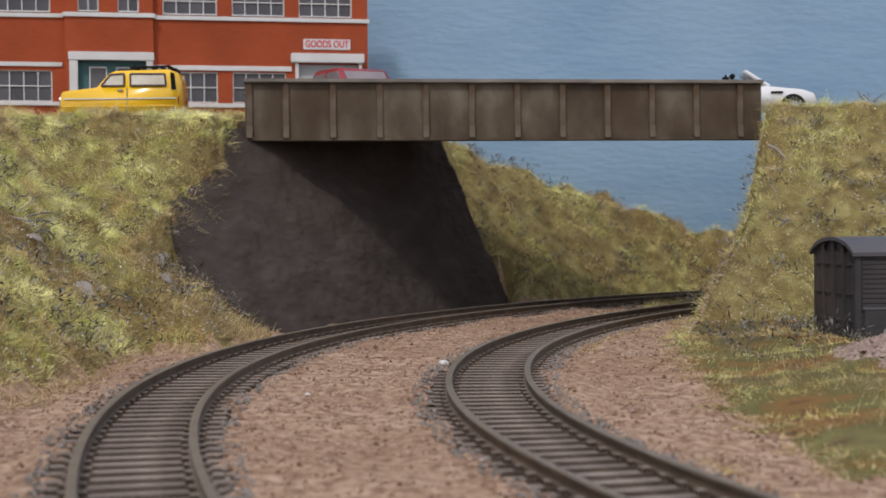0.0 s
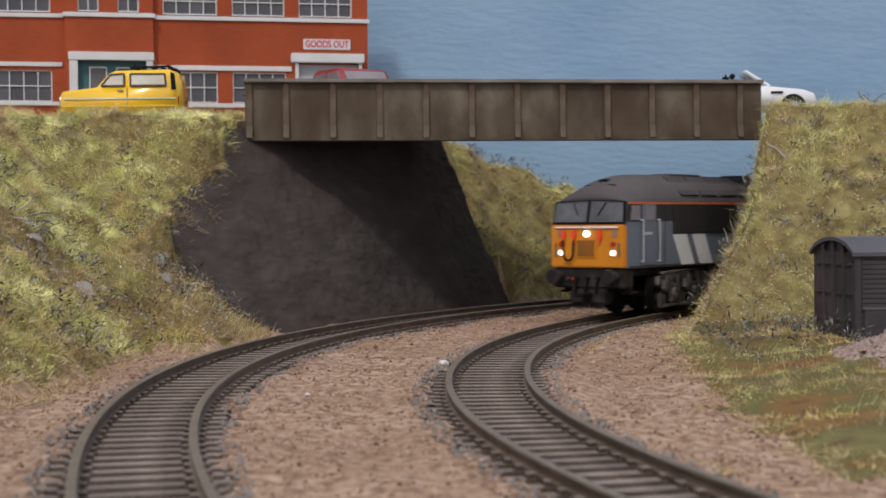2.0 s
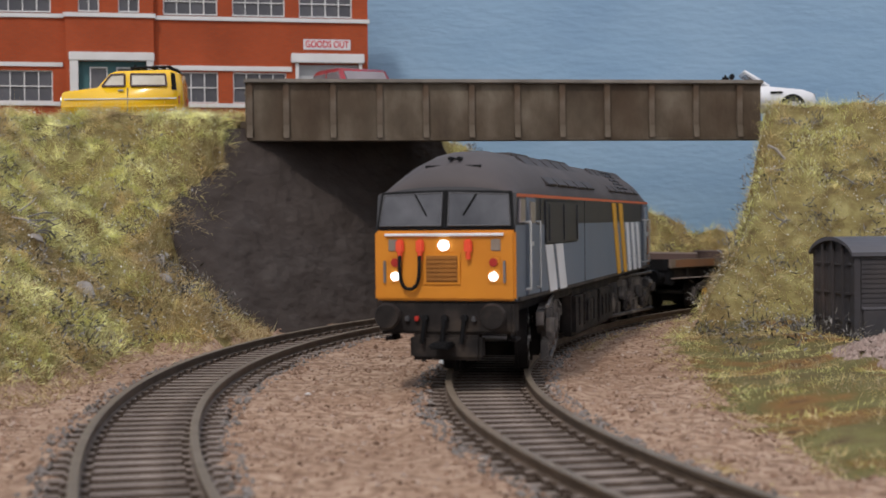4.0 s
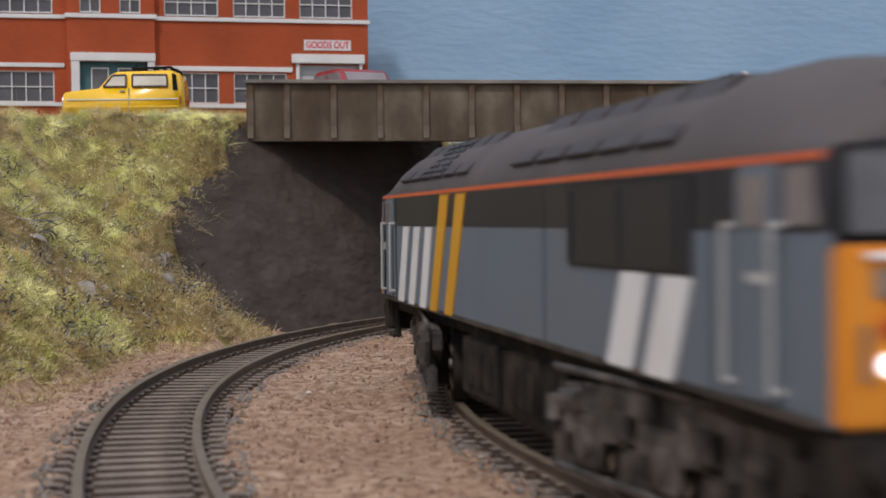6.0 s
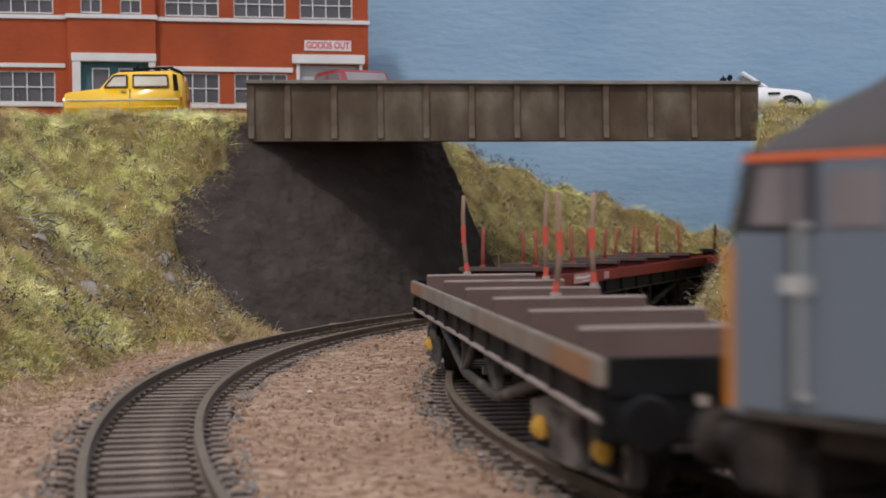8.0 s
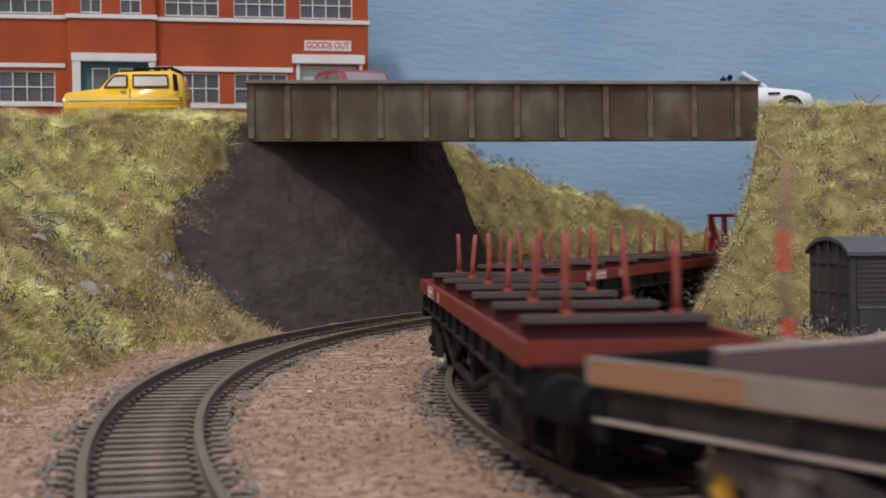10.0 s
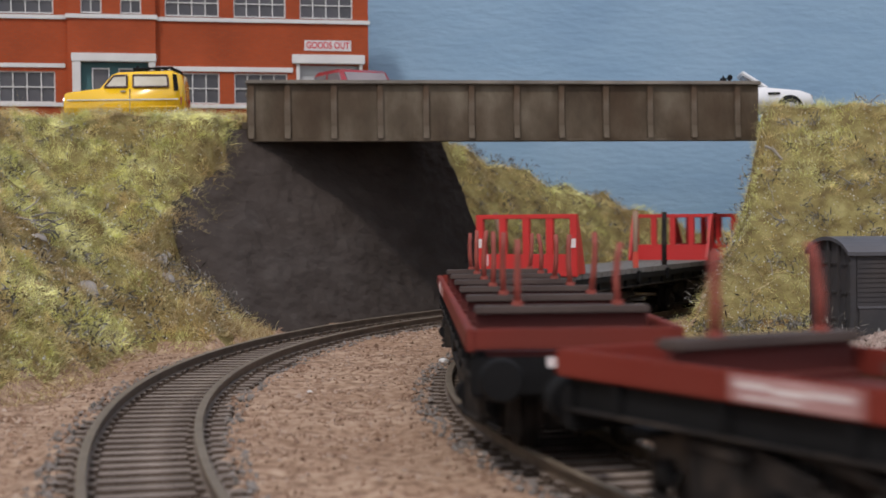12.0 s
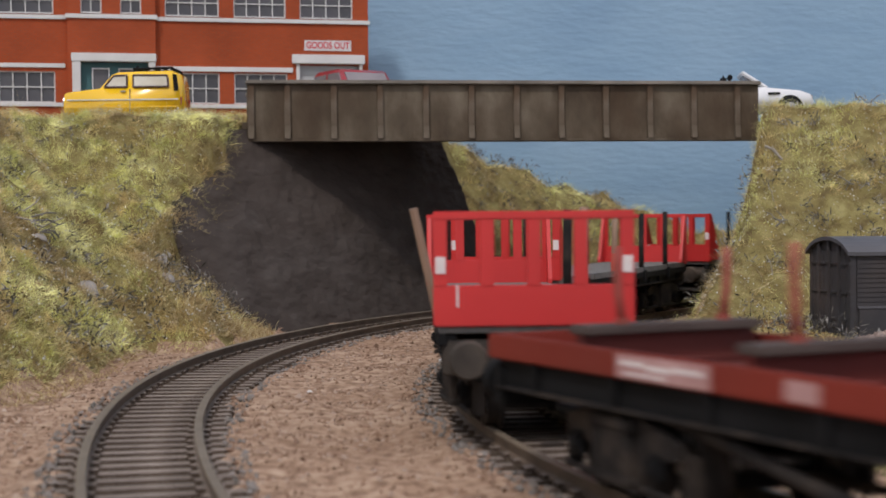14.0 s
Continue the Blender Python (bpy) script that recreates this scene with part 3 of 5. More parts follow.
def wheelset(r, parent, x, mat=None):
    bm = bmesh.new()
    for s in (1, -1):
        rod((0, s * 7.6, 0), (0, s * 9.9, 0), r, bm, 20)
        rod((0, s * 7.0, 0), (0, s * 7.7, 0), r + 0.7, bm, 20)
        for k in range(4):
            a = k * math.pi / 2
            rod((math.cos(a) * r * 0.62, s * 9.8, math.sin(a) * r * 0.62), (math.cos(a) * r * 0.62, s * 10.15, math.sin(a) * r * 0.62), r * 0.16, bm, 6, mat=1)
    rod((0, -10.4, 0), (0, 10.4, 0), 1.0, bm, 8, mat=1)
    return part("wheelset", bm, [M_UNDER, M_STEEL], parent, "dark wheels on an axle", m=pose(x * MM, 0, r * MM))


WHEELS = []   # (wheelset, x, radius, vehicle's distance behind)
BOGIES = []   # (bogie, distance behind, pivot spacing, side of pivot)


def loco_bogie(parent, x, back, pivots):
    b = new("bogie")
    b.parent = parent
    b.matrix_basis = pose(x * MM, 0, 0)
    BOGIES.append((b, back, pivots, 1 if x > 0 else -1))
    for s in (1, -1):
        bm = prism([(-31, 11), (-31, 14), (-12, 15), (12, 15), (31, 14), (31, 11), (24, 8.5), (-24, 8.5)], "y", s * 12.2, s * 14.0)
        for k in (-20.5, 0, 20.5):
            box(k - 3.2, k + 3.2, s * 13.8, s * 15.6, 4.2, 11.5, 0.6, bm)
            rod((k, s * 15.4, 7.6), (k, s * 16.2, 7.6), 2.1, bm, 12)
            for q in (-5.2, 5.2):
                rod((k + q, s * 14.4, 8.2), (k + q, s * 14.4, 14.5), 1.5, bm, 8)
            box(k - 8.6, k - 6.9, s * 12.5, s * 14.2, 3.2, 9.5, 0.3, bm)
        box(-17, -3, s * 14.0, s * 15.4, 11.8, 15.2, 0.5, bm)
        box(4, 16, s * 14.0, s * 15.1, 12.2, 15.6, 0.5, bm)
        rod((-27, s * 15, 12.5), (-22, s * 15, 12.5), 1.6, bm, 8)
        for k in (-29.5, -10.2, 10.2, 29.5):
            box(k - 2.2, k + 2.2, s * 13.2, s * 15.0, 2.6, 8.0, 0.5, bm)
            rod((k, s * 15.4, 9.5), (k, s * 15.4, 12.6), 1.3, bm, 8)
        rod((-30, s * 15.2, 3.4), (30, s * 15.2, 3.4), 0.6, bm, 6)
        rod((-31, s * 14.8, 16.2), (31, s * 14.8, 15.4), 0.5, bm, 6)
        part("side_frame", bm, M_BOGIE, b, "sooty bogie side frame")
    part("bolster", box(-12, 12, -12, 12, 12, 16, 0.8), M_UNDER, b)
    # solid boxes added between the wheels to keep light out below
    for k in (-10.2, 10.2):
        part("light_block", box(k - 2.4, k + 2.4, -12.6, 12.6, 2.4, 10, 0.5), M_UNDER, b)
    for k in (-20.5, 0, 20.5):
        WHEELS.append((wheelset(7.4, b, k), k, 7.4, back))
    return b


def buffer_pair(parent, x, sgn, z=13.7, y=11.6, r=3.4, mat=None):
    for s in (1, -1):
        bm = rod((x, s * y, z), (x + sgn * 4, s * y, z), 1.9, seg=12)
        rod((x + sgn * 4, s * y, z), (x + sgn * 5, s * y, z), r - 0.5, bm, 20, r2=r)
        rod((x + sgn * 5, s * y, z), (x + sgn * 6.2, s * y, z), r, bm, 20, r2=r - 0.4)
        part("buffer", bm, mat or M_BLACK, parent, "round grimy buffer" if mat else "round black buffer")


def locomotive():
    top = thing("diesel_locomotive", "grey and black diesel locomotive with yellow cab fronts", "locomotive")
    hwf, hw = 15.9, 16.5
    half = [(hw, 17.6), (hw, 34.2), (hw, 40.5), (hw, 41.2), (hw - 0.7, 43.2), (hw - 2.6, 46.2), (hw - 5.6, 48.8), (hw - 9.6, 50.9), (hw - 13.4, 51.8)]
    roof_h = {120: 0.16, 117.5: 0.34, 113: 0.60, 107: 0.82, 100: 0.95, 92: 1.0}
    bm = bmesh.new()
    last = None
    xs = sorted([-x for x in roof_h] + list(roof_h) + [-60, -20, 20, 60])
    for x in xs:
        k = roof_h.get(abs(x), 1.0)
        wide = hw + (hwf - hw) * max(0, (abs(x) - 92) / 28)
        pts = []
        for y, z in half:
            yy = y - hw + wide
            zz = z if z <= 41.2 else 41.2 + (z - 41.2) * k
            if z > 41.2:
                yy = yy * (0.90 + 0.10 * k)
            rake = max(0, zz - 33.3) * 0.22 if abs(x) == 120 else 0
            pts.append((x - math.copysign(rake, x), yy, zz))
        ring = [bm.verts.new(Vector(p) * MM) for p in pts] + [bm.verts.new(Vector((p[0], -p[1], p[2])) * MM) for p in reversed(pts)]
        if last:
            n = len(ring)
            for i in range(n):
                f = bm.faces.new((last[i], last[(i + 1) % n], ring[(i + 1) % n], ring[i]))
                j = min(i, n - 2 - i)
                f.material_index = {0: 0, 1: 1, 2: 2}.get(j, 3) if i != n - 1 else 1
                f.smooth = j > 2
        else:
            bm.faces.new(ring).material_index = 1
        last = ring
    bm.faces.new(last[::-1]).material_index = 1
    bmesh.ops.recalc_face_normals(bm, faces=bm.faces)
    body = part("body", bm, [M_LGREY, M_LBLACK, M_ORANGE, M_ROOF], top, "slate grey body with black window band and orange line")
    # both ends
    for e in (1, -1):
        cab = part("cab_front", box(119.2, 120.9, -16.05, 16.05, 17.6, 33.2, 0.5, m=pose(0, 0, 0, 0, 0, 0 if e > 0 else 180)), M_YELLOW, top, "yellow warning panel")
        for s in (1, -1):
            tilt = Matrix.Translation((e * 120.05 * MM, 0, 34.0 * MM)) @ Matrix.Rotation(-e * 0.216, 4, "Y") @ Matrix.Translation((0, 0, -34.0 * MM))
            sur = part("windscreen_surround", prism([(s * 0.05, 33.5), (s * 15.7, 33.5), (s * 14.9, 41.9), (s * 0.05, 42.3)], "x", -0.2 * e, 0.3 * e), M_BLACK, top, "black windscreen surround")
            sur.data.transform(tilt)
            outline = [(s * 0.8, 34.1), (s * 14.9, 34.1), (s * 14.2, 41.1), (s * 0.8, 41.6)]
            ws = part("windscreen", prism(outline, "x", 0.3 * e, 0.6 * e), M_GLASS, sur, "dark glazed windscreen")
            ws.data.transform(tilt)
            fr = bmesh.new()
            for p, q in zip(outline, outline[1:] + outline[:1]):
                rod((0.6 * e, p[0], p[1]), (0.6 * e, q[0], q[1]), 0.16, fr, 6)
            rod((0.9 * e, s * 7, 41.2), (0.9 * e, s * 4.2, 36.4), 0.18, fr, 5, mat=1)
            bmesh.ops.transform(fr, matrix=tilt, verts=fr.verts)
            part("window_frame", fr, [M_DARKTRIM, M_BLACK], sur, "dark frame with wiper")
            # side window, cab door, handrails
            # lighter grey glass colour imitates reflections and the pale view through
            part("cab_side_window", prism([(e * 111, 34.8), (e * 117.0, 34.8), (e * 116.0, 40.0), (e * 111, 40.0)], "y", s * 15.9, s * 16.45), M_DARKGLASS, top)
            dr = part("cab_door", box(e * 100.4, e * 109.4, s * 15.4, s * 16.75, 18.4, 40.4, 0.3), M_LGREY, top, "grey cab door")
            part("door_window", box(e * 102, e * 108, s * 16.7, s * 16.95, 34.6, 39.4, 0.1), M_DARKGLASS, dr)
            for hx in (99.2, 110.6):
                r = rod((e * hx, s * 17.5, 19.6), (e * hx, s * 17.5, 35.0), 0.24, seg=6)
                rod((e * hx, s * 16.2, 19.8), (e * hx, s * 17.5, 19.8), 0.3, r, 6)
                rod((e * hx, s * 16.2, 34.8), (e * hx, s * 17.5, 34.8), 0.3, r, 6)
                part("handrail", r, M_RAILGREY, top, "white door handrail")
            part("lower_headlamp", rod((e * 120.8, s * 11.2, 23.0), (e * 121.6, s * 11.2, 23.0), 1.0, seg=16), M_LAMP if e > 0 else M_GLASS, cab, "lit white marker lamp" if e > 0 else "")
            part("tail_lamp", rod((e * 120.8, s * 11.2, 26.1), (e * 121.5, s * 11.2, 26.1), 0.95, seg=12), M_REDLENS, cab, "red tail lamp")
            part("lamp_housing", box(e * 120.7, e * 121.0, s * 9.6, s * 12.9, 21.3, 27.4, 0.2), M_YELLOW, cab)
            part("lamp_bracket", box(e * 120.7, e * 121.6, s * 13.4, s * 13.9, 21.5, 26.5, 0.15), M_SILVER, cab)
            nb = box(e * 120.8, e * 121.15, s * 10.6, s * 12.8, 28.6, 31.2, 0.15)
            part("socket_plate", nb, M_OLDGREY, cab)
        part("headlamp", rod((e * 120.8, 0, 29.9), (e * 121.8, 0, 29.9), 1.2, seg=18), M_LAMP if e > 0 else M_GLASS, cab, "lit white headlamp" if e > 0 else "")
        for y in (10.0, 5.4, -5.6):
            c = box(e * 120.8, e * 122.2, y * -1 - 0.9, y * -1 + 0.9, 28.2, 31.2, 0.35)
            rod((e * 121.6, -y, 26.8), (e * 121.6, -y, 28.6), 0.55, c, 8)
            part("hose_cock", c, M_REDCOCK, cab, "bright red hose cock")
        hose = bent_rod([(e * 122.0, -7.7 - math.cos(math.pi * k / 14) * 2.3, 27.6 - (math.sin(math.pi * k / 14) ** 0.45) * 7.4) for k in range(15)], 0.42, seg=6)
        part("hose", hose, M_BLACK, cab, "looped black hose")
        pn = box(e * 120.7, e * 121.2, -4.9, 3.9, 21.0, 28.4, 0.25)
        cb = part("connector_box", pn, M_YELLOW, cab, "yellow connector box")
        gp = box(e * 121.1, e * 121.35, -4.1, 3.1, 21.8, 27.6, 0.1)
        for k in range(6):
            box(e * 121.3, e * 121.55, -4.0, 3.0, 22.1 + k * 0.95, 22.6 + k * 0.95, bm=gp)
        part("grille", gp, M_GRILLE, cb, "grimy ochre grille")
        part("grab_rail", rod((e * 121.3, -13.5, 32.2), (e * 121.3, 13.5, 32.2), 0.35, seg=6), M_LWHITE, cab, "white grab rail")
        beam = box(e * 114, e * 120.4, -15.4, 15.4, 10.2, 17.5, 0.6)
        part("snow_plough", box(e * 116, e * 120.6, -8.2, 8.2, 4.4, 10.1, 0.8), M_UNDER, top, "sooty front apron")
        for y in (-4.5, 0, 4.5):
            hs = rod((e * 120.4, y, 13.8), (e * 121.8, y, 13.8), 0.8, seg=8)
            rod((e * 121.4, y, 13.6), (e * 121.7, y - 0.6, 8.2), 0.5, hs, 6)
            part("brake_hose", hs, M_BLACK, top)
        part("buffer_beam", beam, M_UNDER, top, "sooty buffer beam with hoses")
        part("coupling", box(e * 120, e * 127, -2.2, 2.2, 7.2, 8.6, 0.4), M_BLACK, top)
        buffer_pair(top, e * 120.2, e, 14.4, 11.9, 3.0, M_UNDER)
        for y in (-8.6, -6.4, 6.6, 8.8):
            part("air_cock", box(e * 120.3, e * 121.4, y - 0.5, y + 0.5, 13.0, 14.2, 0.2), M_REDLENS if y in (-6.4, 8.8) else M_DARKTRIM, top)
        for s in (1, -1):
            st = box(e * 111, e * 116.5, s * 12.8, s * 15.2, 8.4, 9.2, 0.2)
            box(e * 112.0, e * 115.5, s * 12.8, s * 13.8, 8.8, 15.0, 0.2, st)
            part("footstep", st, M_UNDER, top, "sooty cab footstep")
    # livery
    for s in (1, -1):
        for x0, x1 in ((-93.5, -86.3), (-80.8, -73.6), (-67.8, -60.8)):
            side_stripe(x0 + 0.3, x1 + 0.3, 6.7, 6.7, 17.9, 34.1, s, "white_stripe", M_LWHITE, body, hw)
        for x0, x1 in ((-56.5, -45.2), (-42.0, -30.6)):
            side_stripe(x0, x1, 7.2, 7.9, 17.9, 40.2, s, "yellow_stripe", M_STRIPE, body, hw)
        for x0, x1 in ((59.0, 65.0), (72.8, 78.8)):
            side_stripe(x0, x1, 9.6, 9.6, 17.9, 29.3, s, "white_stripe", M_LWHITE, body, hw)
        for x in (-112.5, -96.5, 29.5, 94.0):
            part("panel_seam", box(x - 0.12, x + 0.12, s * 16.2, s * 16.62, 18.2, 40.4), M_LBLACK, body)
        part("lower_band", box(-118, 118, s * 16.1, s * 16.62, 17.4, 18.3, 0.1), M_GRIME, body, "grimy lower body edge")
        part("side_grille", box(42, 88.6, s * 16.3, s * 16.9, 29.4, 40.0, 0.3), M_LBLACK, body, "black side grille panel")
        for x in (44, 64, 84):
            part("grille_bar", box(x, x + 1, s * 16.8, s * 17.2, 30.2, 39.2), M_LBLACK, body)
        part("lettering_plate", box(103.4, 108.6, s * 16.7, s * 16.85, 29.4, 30.4), M_RAILGREY, body, "small white lettering bar")
        part("data_panel", box(-113.2, -110.2, s * 16.1, s * 16.8, 28.8, 30.4), M_RAILGREY, body, "small white lettering bar")
        # roof panels
        for k in range(6):
            x0 = -92 + k * 11.5
            pr = box(x0, x0 + 9.6, -5.5, 5.5, -0.6, -0.02, 0.1, m=Matrix.Translation((0, s * 12.1 * MM, 47.7 * MM)) @ Matrix.Rotation(-s * 0.72, 4, "X") @ Matrix.Rotation(0, 4, "Z"))
            rp = part("roof_panel", pr, M_ROOFPANEL, body, "louvred roof panel" if k in (2, 3) else "")
            if k in (2, 3):
                for q in range(5):
                    lv = box(x0 + 0.8, x0 + 8.8, -4.4 + q * 1.9, -3.6 + q * 1.9, -0.1, 0.3, m=Matrix.Translation((0, s * 12.1 * MM, 47.7 * MM)) @ Matrix.Rotation(-s * 0.72, 4, "X"))
                    part("louvre", lv, M_LBLACK, rp)
        for k in range(5):
            x0 = 8 + k * 15
            pr = box(x0, x0 + 13, -5.5, 5.5, -0.6, -0.02, 0.1, m=Matrix.Translation((0, s * 12.1 * MM, 47.7 * MM)) @ Matrix.Rotation(-s * 0.72, 4, "X"))
            part("roof_panel", pr, M_ROOFPANEL, body)
        # tanks between the bogies
        tk = box(-36, 36, s * 10, s * 14.8, 3.2, 15.6, 1.2)
        box(-30, -4, s * 14.6, s * 15.5, 4.4, 14.8, 0.5, tk)
        for q in (-24, -17, -10, 7, 13, 18):
            box(q - 2.4, q + 2.4, s * 15.2, s * 15.9, 6.4, 12.8, 0.3, tk)
        box(2, 22, s * 14.5, s * 15.3, 5.2, 14.8, 0.5, tk)
        box(26, 30, s * 14.5, s * 15.2, 6, 14, 0.3, tk)
        part("equipment_box", tk, M_UNDER, top, "sooty battery and tank boxes")
    part("underframe", box(-112, 112, -13.5, 13.5, 14.6, 17.9, 0.4), M_UNDER, top)
    part("exhaust", box(-16, 16, -4, 4, 51.2, 52.6, 0.5), M_ROOF, body, "sooty exhaust housing")
    part("roof_vent", box(46, 70, -4.5, 4.5, 51.2, 52.4, 0.4), M_ROOF, body, "sooty roof vent")
    horn = rod((107, -1.0, 49.6), (111, -1.0, 49.4), 0.3, seg=8, r2=0.5)
    rod((107, 1.0, 49.6), (111, 1.0, 49.4), 0.3, horn, 8, r2=0.5)
    box(108.4, 109.0, -1.4, 1.4, 48.2, 49.6, 0.15, horn)
    rod((112, -6.5, 47.6), (112, 6.5, 47.6), 0.3, horn, 6)
    part("horn", horn, M_BLACK, body, "small black roof horns")
    for x in (72.8, -72.8):
        loco_bogie(top, x, 0, 145.5)
    TRAIN.append((top, 0, 145.5))


locomotive()


# ---- wagons ----
def wagon_bogie(parent, x, back, pivots, boxmat):
    b = new("bogie")
    b.parent = parent
    b.matrix_basis = pose(x * MM, 0, 0)
    BOGIES.append((b, back, pivots, 1 if x > 0 else -1))
    for s in (1, -1):
        bm = prism([(-16, 7.6), (-16, 9.6), (-7, 11.4), (7, 11.4), (16, 9.6), (16, 7.6), (8, 6.6), (7, 3.2), (-7, 3.2), (-8, 6.6)], "y", s * 11.6, s * 13.2)
        for k in (-4.2, -1.4, 1.4, 4.2):
            rod((k, s * 13.6, 4.0), (k, s * 13.6, 9.6), 1.1, bm, 8)
        box(-6.4, 6.4, s * 12.4, s * 14.9, 2.8, 4.0, 0.3, bm)
        box(-6.0, 6.0, s * 12.4, s * 14.7, 9.6, 11.2, 0.3, bm)
        for k in (-17.2, -6.8, 6.8, 17.2):
            box(k - 1.0, k + 1.0, s * 10.4, s * 12.4, 2.4, 8.4, 0.3, bm)
        rod((-17, s * 13.0, 2.9), (17, s * 13.0, 2.9), 0.5, bm, 6)
        part("side_frame", bm, M_BOGIE if boxmat is M_YBOX else M_UNDER, b, "sooty bogie side frame with springs")
        for k in (-11.6, 11.6):
            ab = box(k - 1.3, k + 1.3, s * 12.6, s * 14.2, 4.6, 7.8, 0.4)
            rod((k, s * 14.1, 6.2), (k, s * 14.6, 6.2), 0.9, ab, 10)
            part("axlebox", ab, boxmat, b)
    # added cross boxes that block light through the bogie
    for k in (-6.8, 6.8):
        part("light_block", box(k - 1.2, k + 1.2, -11.4, 11.4, 2.2, 7.6, 0.4), M_UNDER, b)
    part("bolster", box(-4, 4, -11.5, 11.5, 8, 10.6, 0.5), M_UNDER, b)
    for k in (-11.6, 11.6):
        WHEELS.append((wheelset(6.2, b, k), k, 6.2, back))


def underframe(top, L, hw, back, pivots, boxmat=None, truss=True, sole=None, rodmat=None):
    for s in (1, -1):
        part("solebar", box(-L / 2 + 1, L / 2 - 1, s * (hw - 3), s * (hw - 1.2), 12.2, 16.2, 0.3), sole or M_BLACK, top, "black solebar")
        part("solebar_lip", box(-L / 2 + 1, L / 2 - 1, s * (hw - 1.4), s * (hw - 0.3), 12.0, 12.5, 0.1), M_OLDCAP if sole else M_UNDER, top, "pale worn solebar edge" if sole else "")
        for k in range(11):
            x = -L / 2 + 12 + k * (L - 24) / 10
            part("solebar_rib", box(x - 0.7, x + 0.7, s * (hw - 1.4), s * (hw - 0.4), 12.4, 16.2, 0.2), sole or M_BLACK, top)
        if truss:
            pts = [(-70, 12.4), (-66, 11.9), (-24, 4.7), (-21, 4.4), (21, 4.4), (24, 4.7), (66, 11.9), (70, 12.4)]
            part("truss_rod", bent_rod([(x, s * 13.4, z) for x, z in pts], 1.0), rodmat or M_UNDER, top, "underframe truss rod")
            for x in (-22, 22):
                part("truss_strut", rod((x, s * 13.4, 4.8), (x * 0.25, s * 13.4, 13.4), 0.8, seg=6), rodmat or M_UNDER, top, "diagonal truss strut")
                part("queen_post", box(x - 0.9, x + 0.9, s * 12.5, s * 14.2, 4.4, 13, 0.2), rodmat or M_UNDER, top)
    # sill, cross members and tanks added to cover lit ground under the deck
    part("centre_sill", box(-L / 2 + 4, L / 2 - 4, -4, 4, 9.5, 15, 0.4), M_UNDER, top)
    for x in (-40, -14, 14, 40):
        part("cross_member", box(x - 1.2, x + 1.2, -hw + 3, hw - 3, 10.4, 15.6, 0.3), M_UNDER, top)
    part("brake_pull_rod", rod((-pivots / 2 + 12, 2, 5.2), (pivots / 2 - 12, 2, 5.2), 0.6, seg=6), M_UNDER, top)
    for x in (-16, 18):
        part("vacuum_tank", box(x - 7, x + 7, -9.5, -3, 4.4, 10.6, 0.9), M_UNDER, top)
    part("brake_cylinder", rod((-6, 5, 8), (8, 5, 8), 2.4, seg=12), M_UNDER, top)
    part("brake_shaft", rod((0, -13, 7), (0, 13, 7), 0.8, seg=8), M_STEEL, top)
    for e in (1, -1):
        hb = box(e * (L / 2 - 3), e * (L / 2 - 0.4), -hw + 0.6, hw - 0.6, 9.6, 15.4, 0.4)
        part("headstock", hb, M_BLACK if truss else M_GRIME, top, "black headstock" if truss else "grimy brown headstock")
        buffer_pair(top, e * (L / 2 - 0.4), e, 12.6, 11.2, 3.3, None if truss else M_GRIME)
        part("coupling", box(e * (L / 2 - 1), e * (L / 2 + 6), -2, 2, 7, 8.4, 0.4), M_BLACK, top)
        part("white_plate", box(e * (L / 2 - 0.5), e * (L / 2 - 0.1), -4.2, -2.8, 13.9, 15.4), M_PLATE if sole is None else M_OLDCAP, top, "small white plate")
        wagon_bogie(top, e * pivots / 2, back, pivots, boxmat or M_BLACK)


